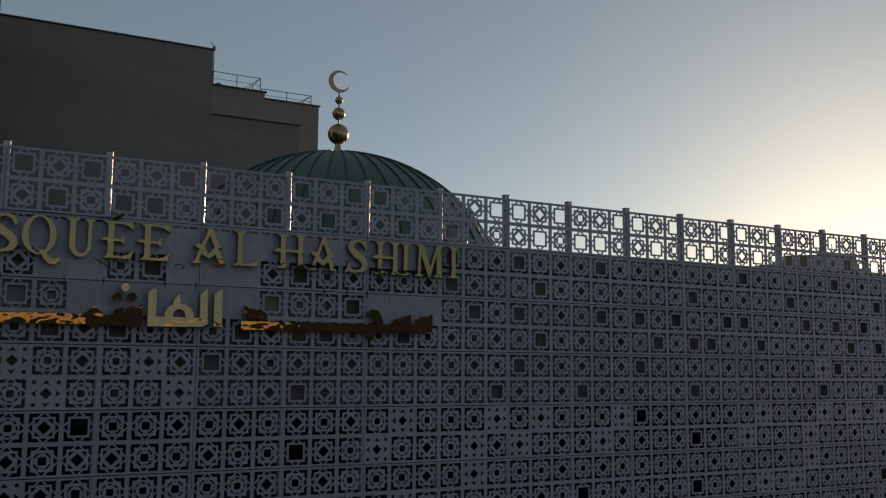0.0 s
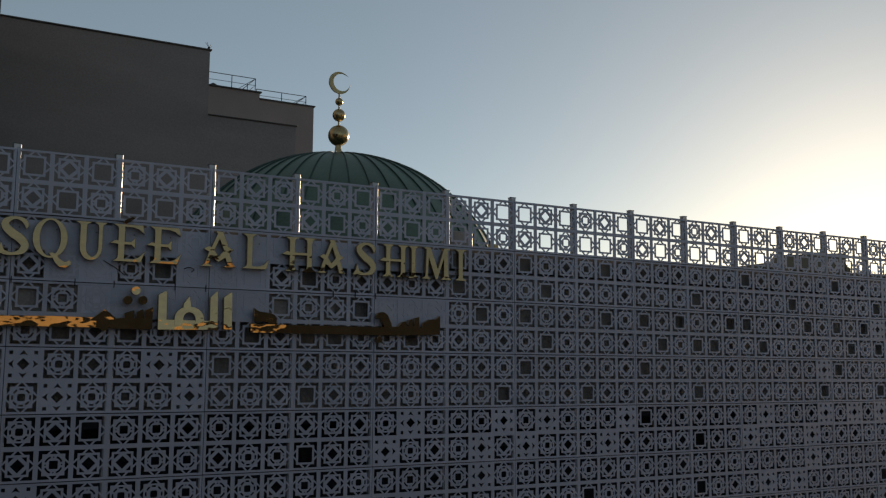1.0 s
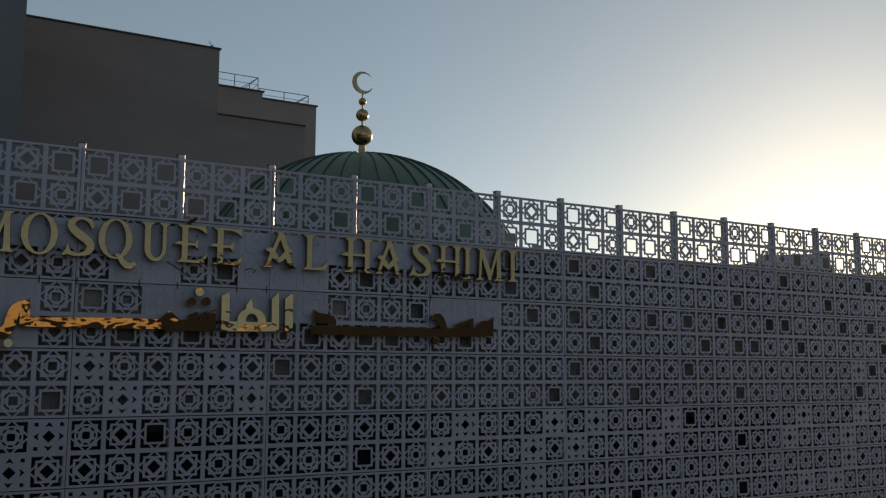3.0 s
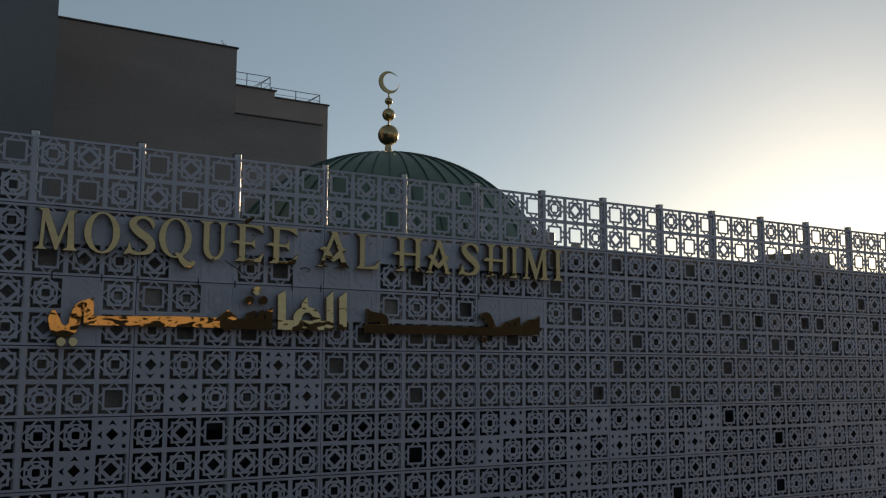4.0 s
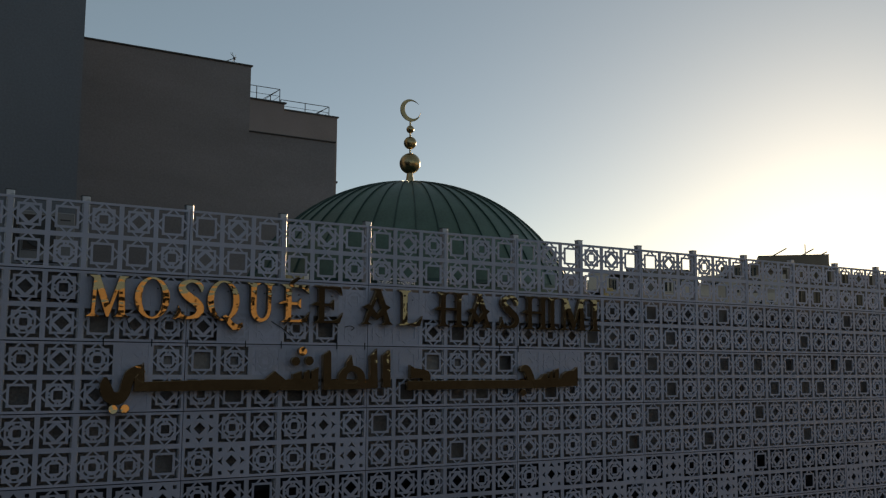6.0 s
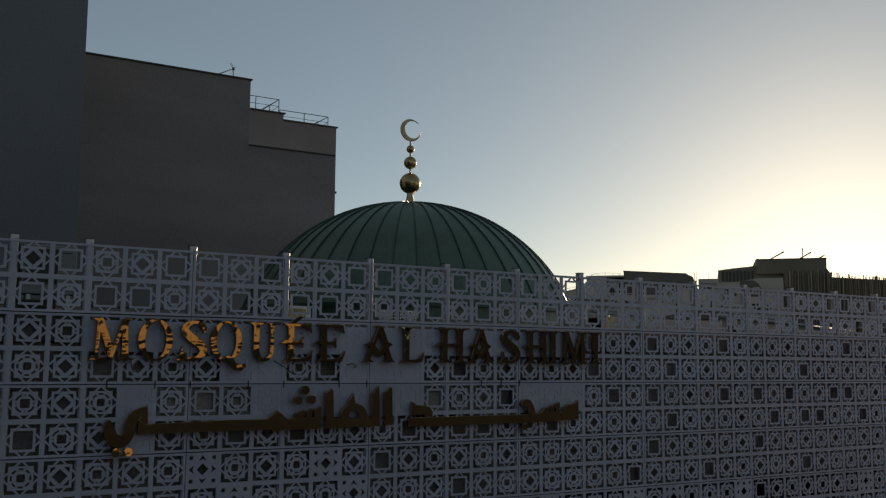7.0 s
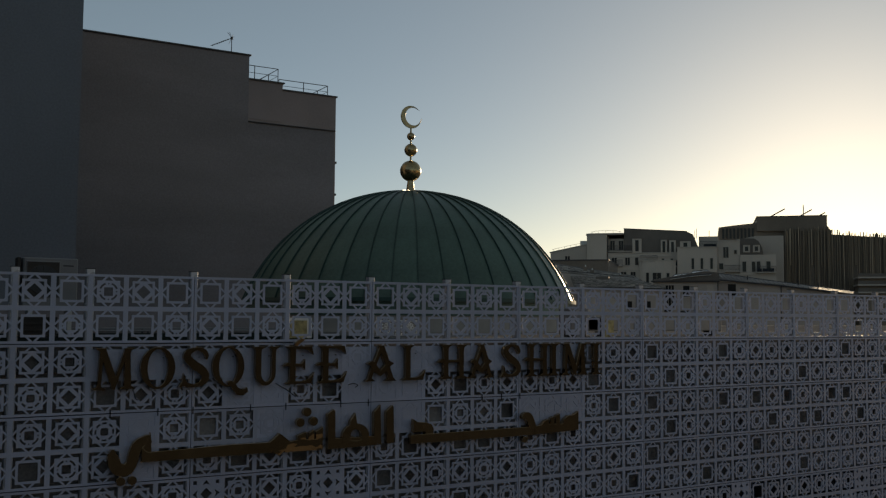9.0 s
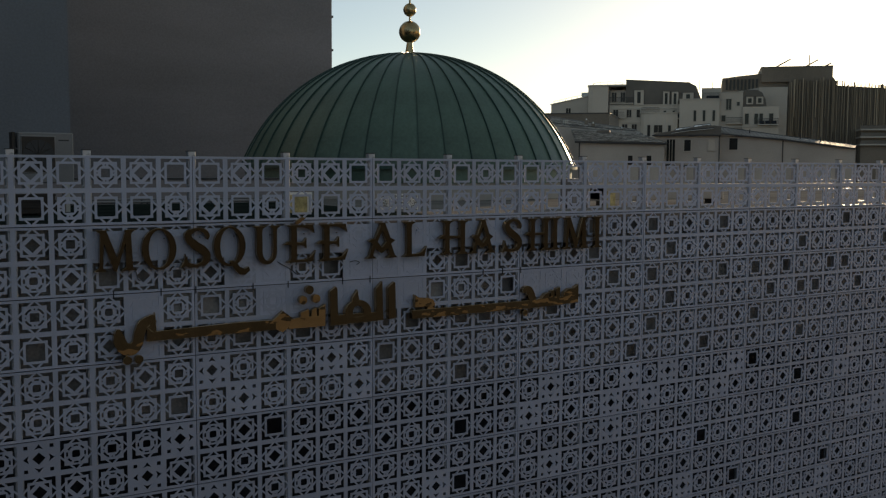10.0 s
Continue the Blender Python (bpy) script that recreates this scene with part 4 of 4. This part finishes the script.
window(flats2, 4.95, 184.0, 12.1, 0.45, 0.7, STUCCO2, 0)
window(flats2, 2.45, 184.0, 9.3, 0.7, 1.1, STUCCO2, 0)
dormer(flats2, 6.3, 7.5, 183.9, 12.35, 13.7, 0.6)
dormer(flats2, 8.0, 9.2, 183.9, 12.35, 13.7, 0.6)
for x, w in ((6.45, 0.65), (8.05, 0.6), (8.9, 0.6), (10.6, 0.7)):
    window(flats2, x, 183.4, 8.8, w, 1.85, STUCCO2, 0)
balcony(flats2, 2.9, 5.7, 184.0, 9.0)
balcony(flats2, 8.4, 10.4, 183.4, 8.75)
balcony(flats2, 10.5, 11.8, 183.4, 8.75)
for x0 in (8.6, 9.6, 10.7):
    part("planter", boxed(x0, x0 + 0.8, 182.5, 182.9, 8.75, 9.35, 0.05), FACING_DARK, flats2, "dark planter box")
part("cornice", boxed(1.9, 11.9, 183.2, 183.4, 8.2, 8.4), STUCCO2, flats2)

block = tagged(empty("office_building", FAR), "dark brown block clad in upright timber fins", "building")
part("wall", prism(bmesh.new(), [(2.3, GROUND_FAR), (14.9, GROUND_FAR), (14.9, 20.0), (9.8, 19.75), (5.0, 19.3), (2.3, 18.95)], 206, 230), DARKBLOCK, block)
shell(block, "penthouse", 9.75, 23.0, 205, 228, 18.0, 20.9, DARKBLOCK)
shell(block, "side_wing", 14.9, 23.6, 204.6, 230, GROUND_FAR, 18.0, DARKBLOCK)
part("long_wing", prism(bmesh.new(), [(23.6, GROUND_FAR), (70, GROUND_FAR), (70, 14.5), (34, 16.3), (23.6, 17.1)], 204.6, 230), DARKBLOCK, block)
for i in range(9):
    window(block, 3.2 + i * 0.72, 206, 16.6, 0.42, 2.1, DARKBLOCK, 0)
part("roof_edge", boxed(9.65, 23.1, 204.9, 228, 20.9, 21.0), COPING, block)
rng = random.Random(3)
fins = [bm_mesh("fin", boxed(-w, w, -d, 0, 0, 1), TIMBER) for w, d in ((0.05, 0.30), (0.08, 0.42), (0.035, 0.22), (0.11, 0.30))]
x = 14.9
for i in range(230):
    x += rng.choice((0.13, 0.2, 0.2, 0.27, 0.4))
    roof_line = 18.0 + rng.uniform(-0.2, 0.7) if x < 23.4 else 17.3 - 0.08 * (x - 23.6) + rng.uniform(-0.2, 0.75)
    z0 = GROUND_FAR + 6 + rng.choice((0, 0, 1.5, 3, 9, 12, 15))
    part("fin", rng.choice(fins), TIMBER, block, m=pose(x, 204.55 - rng.uniform(0, 0.3), z0, 0, rng.uniform(-0.5, 0.5), 0) @ Matrix.Diagonal((1, 1, roof_line - z0, 1)))
for x0, x1, dz, y in ((12.4, 15.2, 1.55, 206), (18.0, 20.3, 1.3, 206), (21.6, 22.8, 0.65, 206)):
    part("tilted_panel", tube(bmesh.new(), (x0, y, 20.95), (x1, y, 20.95 + dz), 0.12, 6), DARKSTEEL, block)
part("mast", tube(bmesh.new(), (18.7, 206, 20.9), (18.7, 206, 23.2), 0.10, 6), DARKSTEEL, block)

podium = tagged(empty("low_building", FAR), "low terraced building below the timber block", "building")
shell(podium, "wall", 27.6, 62, 198, 203, GROUND_FAR, 8.1, DARKBLOCK)
for z in (5.3, 6.7, 8.1):
    part("slab", boxed(27.3, 62, 196.9, 203, z, z + 0.28), STUCCO2, podium)
    part("guard", boxed(27.4, 62, 197.0, 197.06, z + 0.28, z + 0.9), SLATE, podium)

tile_rng = random.Random(21)


def tiled_roof(parent, quad, rows, cols, label):
    """A pitched roof over four corners (eaves left and right, ridge right and left), with a board under its uneven tiles."""
    el, er, rr, rl = [Vector(p) for p in quad]
    bm = bmesh.new()
    top = [bm.verts.new(p) for p in quad]
    low = [bm.verts.new(Vector(p) - Vector((0, 0, 0.22))) for p in quad]
    bm.faces.new(top)
    bm.faces.new(low[::-1])
    for i in range(4):
        j = (i + 1) % 4
        bm.faces.new((top[j], top[i], low[i], low[j]))
    board = part("roof", bm, SLATE, parent, label)
    verts, faces = [], []
    at = lambda u, v: el.lerp(er, u).lerp(rl.lerp(rr, u), v)
    for r in range(rows):
        for c in range(cols):
            u0, u1 = (c + 0.04 + 0.5 * (r % 2)) / (cols + 0.5), (c + 0.96 + 0.5 * (r % 2)) / (cols + 0.5)
            v0, v1 = (r - 0.12) / rows, (r + 1.0) / rows
            lift, k = [0.035 + tile_rng.uniform(0, 0.05) for _ in range(2)], len(verts)
            for u, v, h in ((u0, v0, lift[0] + 0.05), (u1, v0, lift[1] + 0.05), (u1, v1, 0.02), (u0, v1, 0.02)):
                p = at(u, v)
                verts += [(p.x, p.y, p.z + h), (p.x, p.y, p.z + h - 0.05)]
            faces += [(k, k + 2, k + 4, k + 6), (k + 1, k + 3, k + 2, k), (k + 3, k + 5, k + 4, k + 2), (k + 7, k + 1, k, k + 6)]
    tagged(part("tiles", mesh_of("tiles", verts, faces, TILES), TILES, board, "weathered grey roof tiles"), kind="stuff")
    part("ridge", tube(bmesh.new(), rl + Vector((0, 0, 0.06)), rr + Vector((0, 0, 0.06)), 0.12, 6), TILEROOF, board)
    part("verge", tube(bmesh.new(), er + Vector((0, 0, 0.03)), rr + Vector((0, 0, 0.03)), 0.08, 6), SLATE, board)
    return board


hall = tagged(empty("low_hall", FAR), "low grey hall with tiled roofs", "building")
part("wall", boxed(-13.85, -4.6, 108, 115, GROUND_FAR, 3.52), SHEDWALL, hall)
tiled_roof(hall, ((-14.2, 107.6, 3.80), (-4.35, 107.6, 3.56), (-7.6, 114, 4.68), (-15.5, 114, 5.28)), 16, 26, "grey tiled front roof")
part("step_wall", prism(bmesh.new(), [(-19.0, GROUND_FAR), (-7.6, GROUND_FAR), (-7.6, 4.75), (-19.0, 5.9)], 115.2, 118), SHEDWALL, hall)
tiled_roof(hall, ((-18.6, 116, 5.88), (-7.5, 116, 4.78), (-8.8, 124, 5.50), (-19.6, 124, 7.22)), 16, 28, "grey tiled rear roof")
part("rear_wall", boxed(-23, -12.3, 126, 140, GROUND_FAR, 7.75), DARKBLOCK, hall, "dark rear hall")
part("rear_coping", boxed(-23.1, -12.2, 125.9, 140, 7.75, 7.88), COPING, hall)
part("gutter", tube(bmesh.new(), (-14.2, 107.5, 3.68), (-4.4, 107.5, 3.46), 0.09, 6), DARKSTEEL, hall)
part("downpipe", tube(bmesh.new(), (-13.75, 107.9, -2), (-13.75, 107.9, 3.6), 0.07, 6), DARKSTEEL, hall)
for x in (-16.9, -16.65, -16.4):
    part("vent_pipe", tube(bmesh.new(), (x, 117.5, 5.3), (x, 117.5, 6.6), 0.05, 6), STEEL, hall)
part("vent_bar", tube(bmesh.new(), (-16.95, 117.5, 6.55), (-16.35, 117.5, 6.55), 0.04, 6), STEEL, hall)
for x, y, z in ((-13.6, 119.5, 6.0), (-14.6, 121, 6.5), (-10.2, 120, 5.4)):
    stack = part("chimney", boxed(x - 0.22, x + 0.22, y - 0.2, y + 0.2, z - 0.6, z + 0.2, 0.02), DARKBLOCK, hall)
    part("pot", tube(bmesh.new(), (x, y, z + 0.18), (x, y, z + 0.42), 0.09, 8, 0.07), STEEL, stack)
part("conduit", tube(bmesh.new(), (-18.4, 117.2, 6.25), (-8.4, 117.2, 5.2), 0.04, 6), DARKSTEEL, hall)
part("roof_hatch", boxed(-12.4, -10.9, 112.4, 113.2, 4.75, 5.12, 0.03), SLATE, hall, "dark roof hatch")
for x in (-8.2, -6.2):
    window(hall, x, 108, 1.2, 0.5, 1.0, SHEDWALL, 0)

hall2 = tagged(empty("low_hall", FAR), "low grey workshop with pitched zinc roof and skylights", "building")
part("wall", boxed(-5.7, 1.15, 110, 124, GROUND_FAR, 4.42), SHEDWALL, hall2)
low_roof = [(-6.0, 4.42), (-5.7, 4.62), (-0.24, 5.55), (1.25, 5.35), (1.3, 4.45)]
part("roof", prism(bmesh.new(), low_roof, 109.6, 124), SLATE, hall2, "dark zinc roof")
part("wall", prism(bmesh.new(), [(1.15, GROUND_FAR), (15.0, GROUND_FAR), (15.0, 3.0), (7.7, 4.02), (1.15, 4.5)], 111, 112), SHEDWALL, hall2)
sheet_front = [(1.15, 110.6, 4.72), (7.7, 110.6, 4.10), (14.9, 110.6, 3.10)]
sheet_back = [(0.4, 117.5, 5.75), (7.9, 117.5, 4.62), (15.9, 117.5, 3.55)]
sheet = bmesh.new()
front, back, under = [[sheet.verts.new(p) for p in row] for row in (sheet_front, sheet_back, [(x, y, z - 0.14) for x, y, z in sheet_front])]
for i in range(2):
    sheet.faces.new((front[i], front[i + 1], back[i + 1], back[i]))
    sheet.faces.new((under[i], under[i + 1], front[i + 1], front[i]))
part("roof", sheet, TILEROOF, hall2, "grey sheet roof")
for i in range(30):
    f = i / 29 * 2
    k = min(1, int(f))
    a, b = [Vector(row[k]).lerp(Vector(row[k + 1]), f - k) + Vector((0, 0, 0.03)) for row in (sheet_front, sheet_back)]
    part("roof_rib", tube(bmesh.new(), a, b, 0.035, 5), SLATE, hall2)
part("ridge", tube(bmesh.new(), sheet_back[0], sheet_back[1], 0.09, 6), DARKSTEEL, hall2)
part("ridge", tube(bmesh.new(), sheet_back[1], sheet_back[2], 0.09, 6), DARKSTEEL, hall2)
for quad in (((-3.95, 109.3, 4.74), (-2.05, 109.3, 5.0), (-1.95, 112, 5.42), (-3.5, 112, 5.26)), ((-1.95, 109.3, 5.02), (0.45, 109.3, 5.22), (0.05, 112, 5.75), (-1.55, 112, 5.62))):
    bm = bmesh.new()
    a = [bm.verts.new(p) for p in quad]
    b = [bm.verts.new((p[0], p[1], p[2] - 0.12)) for p in quad]
    bm.faces.new(a)
    bm.faces.new(b[::-1])
    for i in range(4):
        bm.faces.new((a[(i + 1) % 4], a[i], b[i], b[(i + 1) % 4]))
    glazed = part("skylight", bm, SKYLIGHT, hall2, "glazed skylight painted pale for reflected sky")
    for i in range(4):
        p, q = Vector(quad[i]), Vector(quad[(i + 1) % 4])
        part("skylight_frame", tube(bmesh.new(), p, q, 0.06, 6), DARKSTEEL, glazed)
    p, q = (Vector(quad[0]) + Vector(quad[1])) / 2, (Vector(quad[2]) + Vector(quad[3])) / 2
    part("skylight_bar", tube(bmesh.new(), p, q, 0.035, 6), DARKSTEEL, glazed)
for i in range(13):
    x = -5.6 + 0.5 * i
    z = 4.64 + (x + 5.7) * 0.1703 if x < -0.24 else 5.55 - (x + 0.24) * 0.134
    part("roof_rib", tube(bmesh.new(), (x, 109.6, z), (x, 123.9, z), 0.04, 5), TILEROOF, hall2)
window(hall2, -4.0, 110, 1.6, 0.9, 2.4, SHEDWALL, 2)
window(hall2, -2.23, 110, 2.75, 0.68, 1.2, STUCCO2, 0)
window(hall2, 2.6, 111, 2.9, 0.85, 1.25, SHEDWALL, 0)
part("shutter", boxed(-0.02, 0.66, 109.9, 110.0, 2.85, 4.0), STUCCO, hall2, "pale closed shutter")
part("window_sill", boxed(-0.12, 0.76, 109.82, 110.0, 2.75, 2.85), STUCCO2, hall2)
part("downpipe", tube(bmesh.new(), (7.7, 110.95, -2), (7.7, 110.95, 3.9), 0.06, 6), DARKSTEEL, hall2)
for a, b in (((-6.0, 109.55, 4.42), (1.3, 109.55, 4.42)), ((1.25, 110.5, 4.60), (7.7, 110.5, 3.98)), ((7.7, 110.5, 3.98), (14.9, 110.5, 2.98))):
    part("gutter", tube(bmesh.new(), a, b, 0.08, 6), DARKSTEEL, hall2)
part("downpipe", tube(bmesh.new(), (1.12, 109.9, -2), (1.12, 109.9, 4.4), 0.06, 6), DARKSTEEL, hall2)
for x, z in ((4.4, 4.75), (9.8, 4.2), (11.9, 3.9)):
    part("vent_pipe", tube(bmesh.new(), (x, 115, z - 0.2), (x, 115, z + 0.5), 0.07, 6), DARKSTEEL, hall2)
for x, z in ((-4.9, 1.1), (-3.0, 1.0)):
    part("vent_box", boxed(x, x + 1.0, 109.6, 110.0, z, z + 0.22), DARKSTEEL, hall2)

# made-up white screen on the roof, standing in for two bright rosette-shaped glints
screen = tagged(empty("glint_screen", pose(4.60, 2.0, -0.004)), "made-up white lace-like screen for two bright rosettes behind the parapet", "screen")
edge = bmesh.new()
for a, b in (((-0.40, 0.0), (-0.40, 0.34)), ((0.40, 0.0), (0.40, 0.34)), ((-0.40, 0.34), (0.40, 0.34)), ((-0.40, 0.06), (0.40, 0.06))):
    tube(edge, (a[0], 0, a[1]), (b[0], 0, b[1]), 0.007, 8)
part("frame", edge, NET, screen)
for cx in (-0.23, 0.23):
    for k in range(8):
        t = math.pi / 4 * k
        loop = [(cx + 0.062 * math.cos(t) + 0.034 * math.cos(t + u), 0.205 + 0.062 * math.sin(t) + 0.034 * math.sin(t + u)) for u in [math.pi * 2 * j / 10 for j in range(11)]]
        petal = bmesh.new()
        for a, b in zip(loop, loop[1:]):
            tube(petal, (a[0], 0, a[1]), (b[0], 0, b[1]), 0.009, 6)
        part("petal", petal, NET, screen)
    part("stay", tube(bmesh.new(), (cx, 0.012, 0.06), (cx, 0.012, 0.34), 0.006, 6), NET, screen)
bead = bm_mesh("bead", boxed(-0.014, 0.014, -0.003, 0.003, -0.014, 0.014), NET)
for i in range(13):
    for j in range(5):
        x, z = -0.36 + 0.06 * i, 0.085 + 0.06 * j
        if min(math.hypot(x - 0.23, z - 0.205), math.hypot(x + 0.23, z - 0.205)) > 0.105:
            part("bead", bead, NET, screen, m=pose(x, 0, z, 0, 45, 0))
for z in (0.085, 0.145, 0.205, 0.265, 0.325):
    part("strand", tube(bmesh.new(), (-0.40, 0.006, z), (0.40, 0.006, z), 0.0025, 5), NET, screen)
